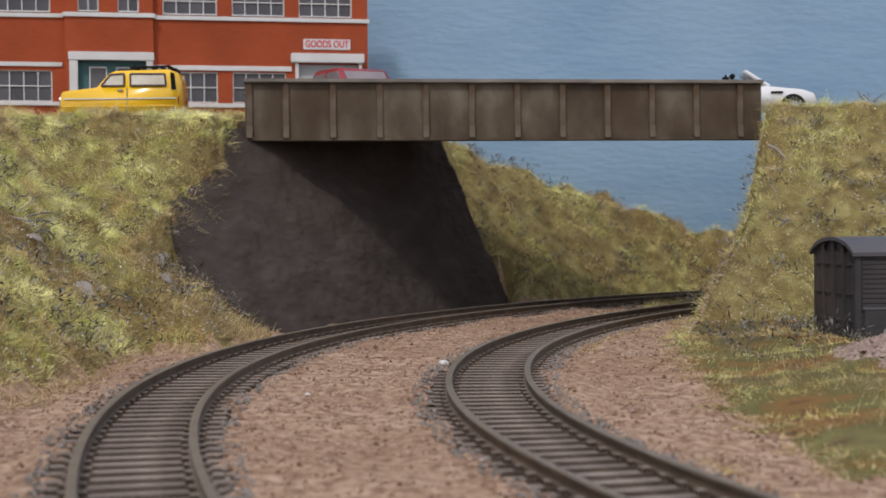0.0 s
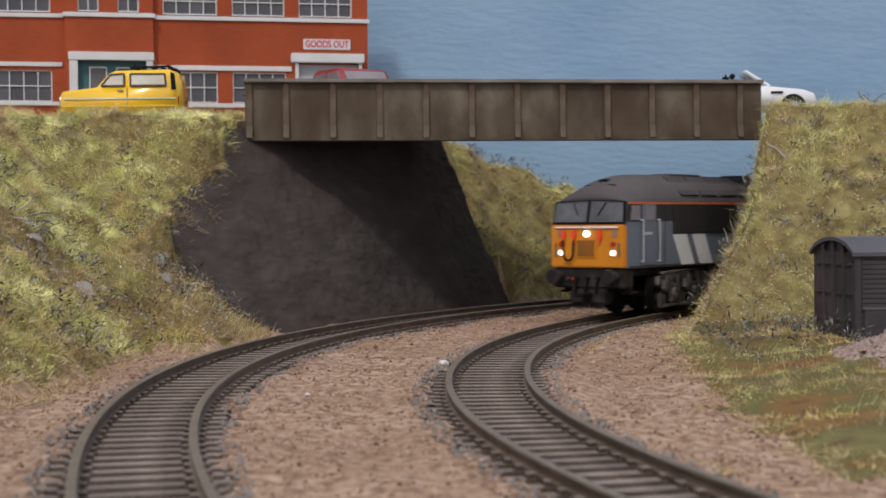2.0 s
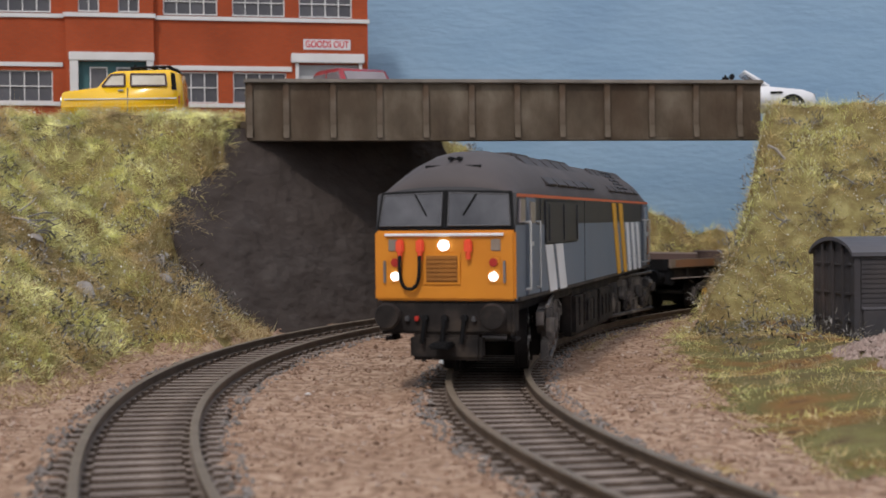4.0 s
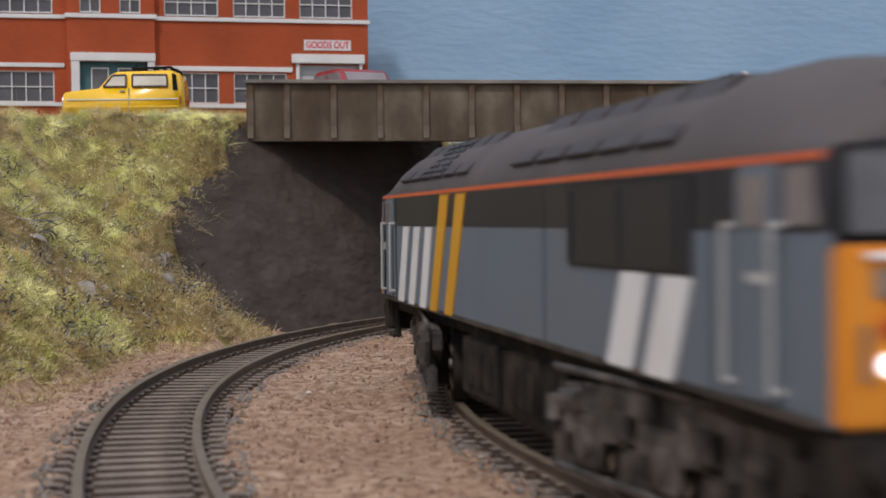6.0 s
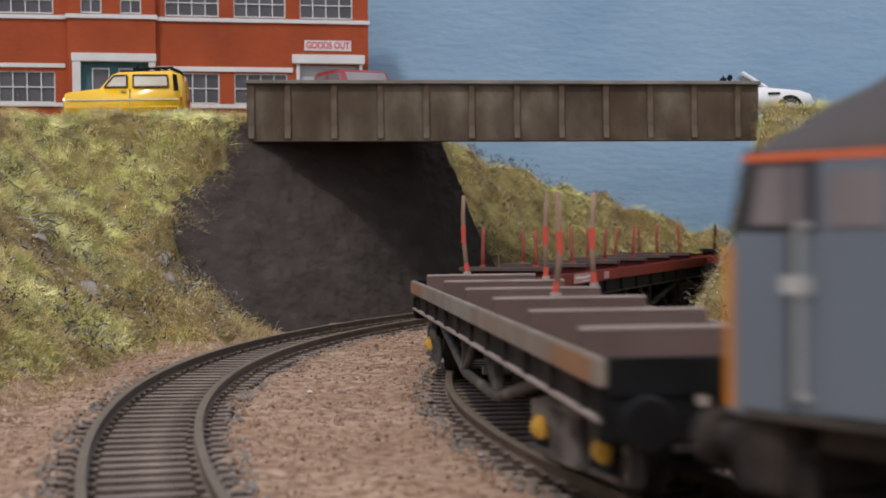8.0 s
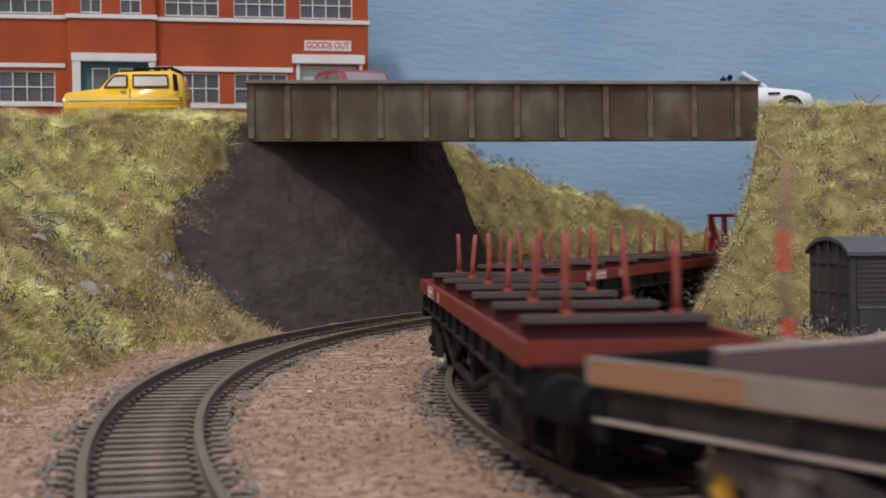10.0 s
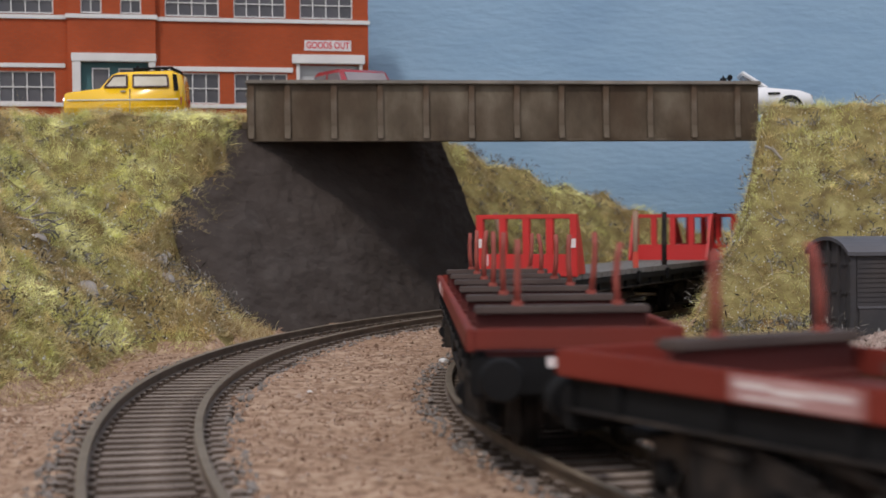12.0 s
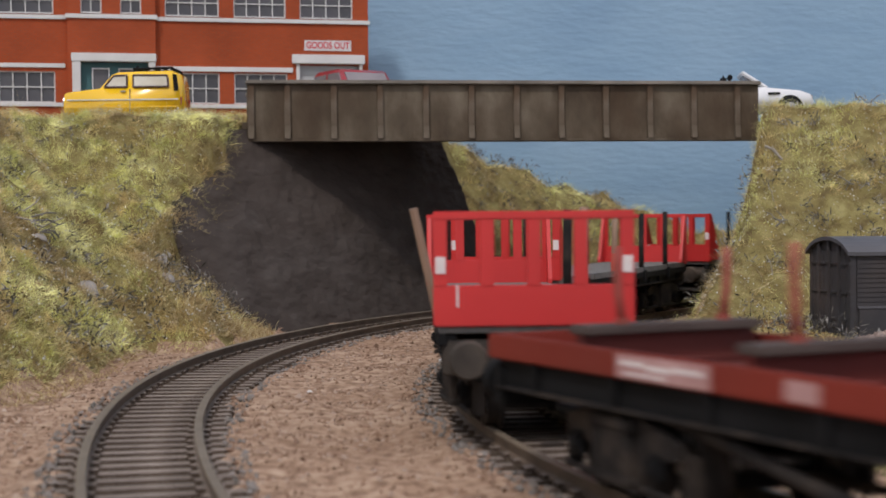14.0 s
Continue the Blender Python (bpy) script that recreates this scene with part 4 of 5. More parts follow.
def bolster_wagon(back, L, name, label, red=True, seed=1):
    rng = random.Random(seed)
    top = thing(name, label, "bogie wagon", "bolster wagons")
    hw, pivots = 16.0, L * 0.72
    side, bol, cap = (M_WAGRED, M_BOLSTER, M_BOLTOP) if red else (M_OLDGREY, M_OLDBOL, M_OLDCAP)
    for s in (1, -1):
        sp = part("side_plank", box(-L / 2, L / 2, s * (hw - 1.3), s * hw, 16.2, 19.6, 0.25), side, top, "red side plank" if red else "weathered grey side plank")
        if red:
            for e in (s,):
                x = e * (L / 2 - 43)
                pl = part("lettering_plate", box(x - 9.5, x + 9.5, s * hw, s * (hw + 0.15), 16.5, 19.3), M_DATAPANEL, sp, "faded pinkish lettering panel with white bars")
                for x0, x1, z0 in ((-8.6, -3.4, 18.0), (-3.0, 2.2, 17.7), (2.6, 8.4, 17.9), (-7.8, 1.0, 16.9)):
                    part("lettering_bar", box(x + x0, x + x1, s * (hw + 0.15), s * (hw + 0.22), z0, z0 + (0.6 if z0 > 17.5 else 0.3)), M_PLATE, pl, "white lettering bar")
                part("lettering_plate", box(e * (L / 2 - 68) - 2.6, e * (L / 2 - 68) + 2.6, s * hw, s * (hw + 0.15), 16.8, 19.0), M_DATAPANEL, sp)
        else:
            for x in (-L / 2 + 14, L / 2 - 16):
                part("rust_patch", box(x - 13, x + 13, s * hw, s * (hw + 0.1), 16.5, 19.3), M_RUST, sp, "rust brown patch")
    for e in (1, -1):
        part("end_plank", box(e * (L / 2 - 1.4), e * L / 2, -hw + 1.3, hw - 1.3, 16.5 if red else 15.0, 19.6, 0.25), side if red else M_BLACK, top, "red end plank" if red else "black end plank")
    part("floor", box(-L / 2 + 1.4, L / 2 - 1.4, -hw + 1.3, hw - 1.3, 15.0, 16.2), bol, top)
    for k in range(6):
        x = (k - 2.5) * (35.5 if red else 38.0)
        if red:
            bm = prism([(x - 2.0, 16.2), (x + 2.0, 16.2), (x + 2.0, 17.0), (x + 0.6, 17.2), (x + 0.6, 20.7), (x - 0.6, 20.7), (x - 0.6, 17.2), (x - 2.0, 17.0)], "y", -13.6, 13.6)
        else:
            bm = box(x - 0.9, x + 0.9, -13.8, 13.8, 16.2, 21.2, 0.15)
        bl = part("bolster_beam", bm, bol, top, "steel bolster beam across the deck")
        half = 2.2 if red else 0.9
        part("beam_cap", box(x - half, x + half, -13.8, 13.8, 20.6 if red else 21.22, 21.8, 0.2), cap, bl, "worn beam top")
        spots = (-7.0, 9.0) if red else {0: (-3.6,), 1: (9.6,), 3: (-2.5,), 2: (12.6,)}.get(k, ())
        for y in spots:
            hgt = rng.uniform(9.6, 11.4) if red else rng.uniform(17.5, 19.8)
            lean, lean2 = rng.uniform(-0.9, 0.9), rng.uniform(-0.9, 0.9)
            bow = rng.uniform(-0.45, 0.45) * (1 if red else 1.3)
            st = bent_rod([(x, y, 21.6), (x + lean * 0.3 + bow * 0.6, y + lean2 * 0.3 + bow, 21.8 + hgt * 0.4), (x + lean * 0.7 + bow * 0.5, y + lean2 * 0.7 + bow * 0.8, 21.8 + hgt * 0.75), (x + lean, y + lean2, 21.8 + hgt)], 0.58, r2=0.5)
            part("stake_socket", rod((x, y, 21.6), (x, y, 22.5), 0.95, seg=8), M_STAKE if red else M_OLDCAP, bl)
            part("stake", st, M_STAKE if red else M_WOODSTAKE, bl, "red-brown load stake" if red else "bare wooden load stake")
            if not red:
                part("red_band", rod((x, y, 22.3), (x + lean * 0.12 + bow * 0.2, y + lean2 * 0.12 + bow * 0.33, 21.8 + hgt * 0.14), 0.64, seg=8), M_STAKERED, bl, "red painted band")
                part("red_band", rod((x + lean * 0.4 + bow * 0.6, y + lean2 * 0.4 + bow, 21.8 + hgt * 0.4), (x + lean * 0.6 + bow * 0.55, y + lean2 * 0.6 + bow * 0.87, 21.8 + hgt * 0.62), 0.62, seg=8), M_STAKERED, bl, "red painted band")
    underframe(top, L, hw, back, pivots, M_YBOX if not red else M_BLACK, sole=None if red else M_UNDER, rodmat=M_UNDER if red else M_BOGIE)
    TRAIN.append((top, back, pivots))
    return top


def bulkhead(top, x, e, mat):
    """An open-framed red end: solid below, four openings above, stayed by a second frame behind."""
    bm = box(x - 0.9, x + 0.9, -16.8, 16.8, 17.7, 24.6, 0.25)
    box(x - 0.9, x + 0.9, -16.8, 16.8, 35.5, 36.9, 0.2, bm)
    for k in range(5):
        y = -15.6 + k * 7.8
        w = 1.15
        box(x - 0.85, x + 0.85, y - w, y + w, 24.4, 35.7, 0.15, bm)
    fr = part("end_frame", bm, mat, top, "bright red open end frame")
    xi = x - e * 7.5
    for s in (1, -1):
        bm = prism([(xi, 18.4), (x, 18.4), (x, 36.0), (x - e * 1.6, 36.0), (xi, 19.6)] if e > 0 else [(x, 18.4), (xi, 18.4), (xi, 19.6), (x - e * 1.6, 36.0), (x, 36.0)], "y", s * 16.5, s * 15.5)
        part("end_stay", bm, mat, top, "red sloping end stay")
    for s in (1, -1):
        part("lettering_plate", box(x + e * 0.9, x + e * 1.05, s * 15.6 - 0.85, s * 15.6 + 0.85, 26.6, 29.4), M_PLATE, fr, "small white lettering plate")
    part("lettering_bar", box(x + e * 0.9, x + e * 1.05, -13.0, -12.6, 21.0, 24.6), M_PLATE, fr)


def bulkhead_wagon(back, L, label, seed=5):
    rng = random.Random(seed)
    top = thing("bulkhead_wagon", label, "flat wagon", "bulkhead wagons")
    hw, pivots = 16.0, L * 0.72
    for k in range(26):
        x0 = -L / 2 + 1 + k * (L - 2) / 26
        part("deck_plank", box(x0, x0 + (L - 2) / 26 - 0.4, -hw, hw, 16.6, 18.4, 0.15), M_DECKWOOD, top)
    for s in (1, -1):
        part("side_rail", box(-L / 2, L / 2, s * (hw - 1.4), s * (hw + 0.2), 14.6, 16.6, 0.2), M_BLACK, top)
        for k in range(4):
            if seed == 5 and (s < 0 or k not in (1, 2)):
                continue
            x = -L / 2 + 30 + k * (L - 60) / 3
            wood = k == (2 if s > 0 else 1)
            lean = rng.uniform(-0.7, 0.7)
            st = bent_rod([(x, s * (hw - 0.9), 16.6), (x + lean * 0.4, s * (hw - 0.9), 27), (x + lean, s * (hw - 0.7), 37.2 + rng.uniform(-0.6, 0.8))], 0.95, seg=6)
            sk = part("side_stake", st, M_WOODSTAKE if wood else M_UNDER, top, "bare wooden stake" if wood else "dark side stake")
            if wood:
                part("red_band", rod((x, s * (hw - 0.9), 18.4), (x + lean * 0.2, s * (hw - 0.9), 24), 1.05, seg=6), M_STAKERED, sk, "red painted foot")
            part("stake_pocket", box(x - 1.5, x + 1.5, s * (hw + 0.1), s * (hw + 0.9), 13.6, 17.4, 0.2), M_BLACK, top)
    for e in (1, -1):
        bulkhead(top, e * (L / 2 - 1.5), e, M_BRIGHTRED)
    if seed == 5:
        part("leaning_post", rod((L / 2 - 26, -15.8, 18), (L / 2 - 24, -20.0, 37.6), 0.85, seg=6), M_WOODSTAKE, top, "loose leaning wooden post")
    underframe(top, L, hw, back, pivots, M_BLACK, truss=False)
    TRAIN.append((top, back, pivots))


bolster_wagon(260, 231, "bolster_wagon", "weathered grey-brown bogie bolster wagon with wooden stakes", red=False, seed=2)
bolster_wagon(497.5, 217, "bolster_wagon", "red bogie bolster wagon with steel cross beams", seed=3)
bolster_wagon(742.5, 219, "bolster_wagon", "red bogie bolster wagon with short red stakes", seed=4)
bulkhead_wagon(965, 162, "flat wagon with bright red open bulkheads at both ends")
bulkhead_wagon(1156, 165, "grey-decked flat wagon with red bulkheads and dark side stakes", seed=6)
bulkhead_wagon(1348, 162, "flat wagon with dark red bulkheads and side stakes", seed=7)


# ---- factory (u to the left along the front, from its corner) ----
def factory():
    ang = math.atan2(-37, -168)
    base = Matrix.Translation((-35 * MM, 737 * MM, 0)) @ Matrix.Rotation(ang, 4, "Z")
    # local x runs along the front, local +y points towards the tracks
    top = thing("factory", "red brick factory front with white courses and windows", "factory building", m=base)

    def face(u0, u1, z0, z1, d0, d1, bevel=0.0, bm=None):
        return box(u0, u1, d0, d1, z0, z1, bevel, bm)

    upper = [(7.5, 32.9, 4), (39.6, 64.2, 4), (71.1, 96.1, 4), (146.6, 171.6, 4), (178, 203, 4), (210, 235, 4)]
    narrow = [(107.0, 116.5, 2), (125.0, 134.4, 2)]
    lower = [(39.1, 64.2, 4), (71.1, 96.1, 4), (146.1, 171.3, 4), (178, 203, 4), (210, 235, 4)]
    solid = bmesh.new()
    # wall as bands and piers, so that the openings go through
    E = 260.0
    rows = [(60, 91.0, []), (91.0, 105.4, [(a, b) for a, b, _ in lower] + [(4.4, 33.4)]), (105.4, 109.6, [(4.4, 33.4)]), (109.6, 131.4, []), (131.4, 151.0, [(a, b) for a, b, _ in upper]), (151.0, 168, [])]
    for z0, z1, holes in rows:
        edge = 0.0
        for a, b in sorted(holes) + [(E, E)]:
            if a > edge:
                face(edge, a, z0, z1, -3.0, 0, bm=solid)
            edge = b
    wall = part("wall", solid, M_BRICK, top, "red brick wall sheet")
    part("end_wall", face(0, 3, 60, 168, -22, -3), M_BRICK, top)
    part("back_wall", face(3, E, 60, 168, -22, -19), M_BRICK, top)
    part("roof", face(-0.6, E, 168, 169.5, -22, 1), M_SHUTTER, top)
    # entrance bay, standing proud
    bay = bmesh.new()
    for a, b, z0, z1 in ((100.6, 104.0, 60, 131.4), (136.0, 140.2, 60, 131.4), (104.0, 136.0, 110.0, 131.4), (100.6, 107.0, 131.4, 151), (116.5, 125.0, 131.4, 151), (134.4, 140.2, 131.4, 151), (100.6, 140.2, 151, 168)):
        face(a, b, z0, z1, 0, 3.4, bm=bay)
    part("entrance_bay", bay, M_BRICK, top, "projecting brick entrance bay")
    for z0, z1, ranges, d in ((129.3, 131.2, ((-0.8, 100.0),), 1.0), (129.3, 131.2, ((141.0, E),), 1.0), (129.6, 131.6, ((99.6, 141.2),), 4.3), (106.0, 108.3, ((36.5, 100.2),), 0.8), (107.0, 109.0, ((141.5, E),), 0.8), (88.8, 90.8, ((36.0, 100.5),), 0.9), (89.2, 91.0, ((141.5, E),), 0.9)):
        for a, b in ranges:
            part("white_course", face(a, b, z0, z1, -0.2 if d < 2 else 3.2, d, 0.15), M_WHITE, wall, "white string course")
    panes = {}

    def window(a, b, z0, z1, nx, nz, d, name="window"):
        w = new(name)
        w.parent = top
        bm = bmesh.new()
        t = 0.55
        for x in (a, b - t):
            face(x, x + t, z0, z1, d - 0.9, d, bm=bm)
        for z in (z0, z1 - t):
            face(a + t, b - t, z, z + t, d - 0.9, d, bm=bm)
        for k in range(1, nx):
            x = a + (b - a) * k / nx
            face(x - 0.24, x + 0.24, z0 + t, z1 - t, d - 0.8, d - 0.1, bm=bm)
        for k in range(1, nz):
            z = z0 + (z1 - z0) * k / nz
            face(a + t, b - t, z - 0.22, z + 0.22, d - 0.85, d - 0.15, bm=bm)
        part("window_frame", bm, M_WHITE, w, "white glazing bars")
        pw, ph = (b - a) / nx, (z1 - z0) / nz
        key = (round(pw, 2), round(ph, 2))
        for i in range(nx):
            for j in range(nz):
                m = pose((a + i * pw) * MM, (d - 1.3) * MM, (z0 + j * ph) * MM, random.uniform(-0.6, 0.6), 0, random.uniform(-0.6, 0.6))
                if key not in panes:
                    panes[key] = part("pane", box(0, pw, 0, 0.3, 0, ph), M_PANE, w, m=m)
                else:
                    again(panes[key], m, w)
        return w
    for a, b, n in upper:
        window(a, b, 131.9, 151, n, 3, -0.6)
    for a, b, n in narrow:
        window(a, b, 132.2, 151, n, 3, 2.6)
    for a, b, n in lower:
        window(a, b, 91.0, 105.4, n, 2, -0.6)
    # entrance
    fr = bmesh.new()
    face(134.6, 138.4, 74, 113.2, 3.3, 5.0, 0.2, fr)
    face(100.8, 104.0, 74, 113.4, 3.3, 5.0, 0.2, fr)
    face(100.4, 138.8, 109.7, 113.6, 3.2, 5.4, 0.3, fr)
    part("door_surround", fr, M_WHITE, top, "white door surround")
    part("door_backing", face(104, 134.6, 74, 109.7, 0.4, 1.0), M_TEAL, top, "dark teal entrance doors")
    for a, b in ((121.6, 129.6), (106.4, 117.6)):
        window(a, b, 78, 107.0, 1, 1, 2.0, "door_glazing")
    # goods door
    gs = bmesh.new()
    face(2.0, 36.9, 110.2, 114.6, -0.2, 2.4, 0.3, gs)
    face(33.2, 34.8, 74, 110.2, -0.2, 1.2, 0.2, gs)
    face(3.0, 4.6, 74, 110.2, -0.2, 1.2, 0.2, gs)
    part("goods_door_surround", gs, M_WHITE, top, "white goods door surround")
    sh = part("roller_shutter", face(4.4, 33.4, 74, 110.0, -2.6, -1.8), M_SHUTTER, top, "grey roller shutter")
    for k in range(14):
        part("shutter_slat", face(4.5, 33.3, 75 + k * 2.5, 77.1 + k * 2.5, -1.9, -1.4, 0.2), M_SHUTTER, sh)
    sign = part("sign", face(8.4, 30.9, 116.6, 121.5, 0.05, 0.45, 0.05), M_WHITE, top, "white sign with red words")
    cu = bpy.data.curves.new("sign_text", "FONT")
    cu.body, cu.size, cu.align_x, cu.align_y, cu.extrude = "GOODS OUT", 4.5 * MM, "CENTER", "CENTER", 0.05 * MM
    cu.offset = 0.1 * MM
    tmp = new("tmp", cu)
    bpy.context.view_layer.update()
    me = bpy.data.meshes.new_from_object(tmp.evaluated_get(bpy.context.evaluated_depsgraph_get()))
    bpy.data.objects.remove(tmp)
    xs = [v.co.x for v in me.vertices]
    k = 20.8 * MM / (max(xs) - min(xs))
    me.transform(Matrix.Diagonal((k, 1.0, 1, 1)))
    me.materials.clear()
    me.materials.append(M_SIGNRED)
    lt = new("sign_lettering", me)
    lt.parent = sign
    lt.matrix_basis = Matrix.Translation((19.65 * MM, 0.55 * MM, 119.0 * MM)) @ Matrix.Rotation(math.pi, 4, "Z") @ Matrix.Rotation(math.pi / 2, 4, "X")
    tagged(lt, "red words on the sign")


factory()


# ---- cars (x forward) ----
def car_body(profile, width, mat, top, name="body", tuck=1.2):
    bm = prism(profile, "y", -width / 2, width / 2)
    for v in bm.verts:
        z = v.co.z / MM
        zm = max(p[1] for p in profile)
        if z > zm * 0.62:
            v.co.y *= 1 - tuck * 2 / width * (z - zm * 0.62) / (zm * 0.38)
    es = [e for e in bm.edges if abs(e.verts[0].co.y - e.verts[1].co.y) < 1e-5]
    bmesh.ops.bevel(bm, geom=es, offset=0.9 * MM, segments=3, affect="EDGES", clamp_overlap=True)
    for f in bm.faces:
        f.smooth = True
    return part(name, bm, mat, top)


def car_wheels(top, xs, width, r):
    for x in xs:
        for s in (1, -1):
            w = part("wheel", rod((x, s * (width / 2 - 2.2), r), (x, s * (width / 2 + 0.1), r), r, seg=20), M_TYRE, top, "black tyre")
            part("rim", rod((x, s * (width / 2), r), (x, s * (width / 2 + 0.25), r), r * 0.6, seg=14), M_STEEL, w)


def yellow_van():
    top = thing("delivery_van", "glossy yellow three-wheeled van with a roof rack", "van", m=pose(-127.5 * MM, 628 * MM, ROAD * MM, 0, 0, 178))
    b = car_body([(24.5, 3), (25, 8), (24.6, 12.4), (23.5, 13.2), (10.0, 14.6), (5.0, 20.2), (2.5, 21.2), (-19, 21.6), (-21.4, 20.6), (-22.4, 16), (-22.6, 4), (-21, 2.6)], 20, M_VANYEL, top)
    for s in (1, -1):
        # pale opaque window colour stands in for whitish reflections
        for nm, lab, pts in (("door_window", "door window painted bright with reflections", [(8.2, 15.2), (-1.0, 15.2), (-1.0, 19.9), (4.4, 19.7)]), ("side_window", "pale lettered side window", [(-3.6, 15.2), (-17.8, 15.2), (-17.4, 19.7), (-3.6, 19.9)])):
            wd = part(nm, prism(pts, "y", s * 9.0, s * 9.85), M_CARGLASS, b, lab)
            fr = bmesh.new()
            for p, q2 in zip(pts, pts[1:] + pts[:1]):
                rod((p[0], s * 9.8, p[1]), (q2[0], s * 9.8, q2[1]), 0.42, fr, 6)
            part("window_frame", fr, M_OLDBOL, wd, "dark window frame")
        part("rear_pillar", prism([(-20.0, 13.5), (-22.0, 13.5), (-21.2, 20.0), (-19.6, 20.4)], "y", s * 9.2, s * 9.95), M_BLACK, b, "black rear corner")
        part("waist_trim", box(-22, 23.5, s * 9.9, s * 10.35, 9.8, 10.3, 0.1), M_CARGLASS, b)
        part("sill_trim", box(-22, 24, s * 9.9, s * 10.3, 6.8, 7.4, 0.1), M_VANYEL, b)
        part("door_handle", box(-0.5, 1.6, s * 9.9, s * 10.4, 13.2, 13.7), M_STEEL, b)
        part("rear_lamp", box(-22.9, -22.0, s * 8.2, s * 9.4, 8, 11), M_REDLENS, b)
        part("headlamp", rod((24.4, s * 7, 9.8), (25.5, s * 7, 9.8), 1.7, seg=14), M_STEEL, b)
        part("door_seam", box(-2.3, -2.0, s * 9.6, s * 10.05, 5, 14.4), M_OLDGREY, b)
    part("windscreen", prism([(9.8, 15.0), (5.3, 20.0), (5.7, 20.0), (10.3, 15.0)], "y", -8.2, 8.2), M_DARKGLASS, b)
    rk = bmesh.new()
    for y in (-6.5, 6.5):
        rod((-3, y, 22.7), (-19, y, 23.0), 0.5, rk, 6)
        rod((-19, y, 23.0), (-20.6, y, 21.0), 0.45, rk, 6)
        for x in (-3.6, -8.5, -13.5, -18.6):
            rod((x, y, 21.0), (x, y, 22.9), 0.4, rk, 6)
    for x in (-3, -7, -11, -15, -19):
        rod((x, -6.5, 22.8), (x, 6.5, 22.8), 0.45, rk, 6)
    rod((-4, -6.5, 22.7), (-3, 0, 24.2), 0.5, rk, 6)
    part("roof_rack", rk, M_BLACK, top, "black roof rack")
    for x, s in ((19, 0), (-17, 1), (-17, -1)):
        w = part("wheel", rod((x, s * 7.2 - 1, 3.2), (x, s * 7.2 + 1.2, 3.2), 3.2, seg=18), M_TYRE, top, "black tyre")
        part("rim", rod((x, s * 7.4 - 1.3, 3.2), (x, s * 7.4 + 1.4, 3.2), 1.8, seg=12), M_STEEL, w)


def red_car():
    top = thing("red_car", "dark red estate car parked behind the bridge", "car", m=pose(-36 * MM, 655 * MM, (ROAD + 1.6) * MM, 0, 0, -62))
    b = car_body([(27, 3), (27.5, 9), (26, 12.4), (13, 14.4), (6.5, 21.8), (4, 22.8), (-17, 23.2), (-21, 22), (-26.5, 14), (-27, 4), (-25, 3)], 23, M_CARRED, top)
    for s in (1, -1):
        part("side_window", prism([(9.5, 15.2), (-22.5, 15.2), (-19.6, 21.3), (5.2, 21.3)], "y", s * 10.0, s * 11.4), M_DARKGLASS, b)
        part("window_pillar", box(-6.5, -5.3, s * 10.4, s * 11.5, 15, 21.5), M_CARRED, b)
        part("headlamp", box(26.2, 27.4, s * 6, s * 10, 8, 10.6, 0.3), M_STEEL, b)
    part("windscreen", prism([(12.6, 14.9), (6.9, 21.4), (7.7, 21.4), (13.4, 14.9)], "y", -9.3, 9.3), M_DARKGLASS, b, "grey windscreen")
    part("rear_window", prism([(-22.0, 21.0), (-25.9, 15.0), (-26.6, 15.0), (-22.7, 21.0)], "y", -9.3, 9.3), M_DARKGLASS, b)
    car_wheels(top, (17, -17), 22.6, 4.2)


def white_car():
    top = thing("convertible_car", "white convertible car with its black roof folded", "car", m=pose(125.5 * MM, 648 * MM, (ROAD + 0.8) * MM, 0, 0, -6))
    b = car_body([(29, 3.5), (29.6, 7.5), (28.2, 10.2), (24, 11.8), (9.5, 13.4), (-26, 13.8), (-29.5, 12), (-30, 5), (-28, 3)], 24, M_CARWHITE, top, tuck=0.8)
    w = prism([(10.5, 13.2), (1.5, 19.4), (0.6, 19.4), (9.6, 13.2)], "y", -9.8, 9.8)
    part("windscreen", w, M_DARKGLASS, top)
    fr = bmesh.new()
    for s in (1, -1):
        rod((10.6, s * 10.4, 13.2), (1.0, s * 9.6, 19.6), 0.8, fr, 8)
        part("vent", box(11, 16, s * 11.9, s * 12.15, 10.2, 11.2, 0.1), M_BLACK, b)
        part("headlamp", box(27.4, 29.4, s * 7, s * 11.2, 8, 10, 0.3), M_STEEL, b)
        part("wheel_arch", rod((20, s * 10.5, 4.6), (20, s * 12.12, 4.6), 5.4, seg=22), M_BLACK, b)
        part("wheel_arch", rod((-19, s * 10.5, 4.6), (-19, s * 12.12, 4.6), 5.4, seg=22), M_BLACK, b)
    rod((1.0, -9.6, 19.6), (1.0, 9.6, 19.6), 0.8, fr, 8)
    part("windscreen_frame", fr, M_CARWHITE, top, "white windscreen frame")
    hd = box(-25, -14, -10, 10, 12.5, 15.4, 1.2)
    for s in (1, -1):
        box(-8, -5.5, s * 2.5, s * 8.5, 10, 18.8, 1.0, hd)
    box(-4.6, -2.6, -3, 3, 17.4, 19.6, 0.5, hd)
    part("folded_roof", hd, M_BLACK, top, "black folded roof and seats")
    car_wheels(top, (20, -19), 24.4, 4.4)


yellow_van()
red_car()
white_car()


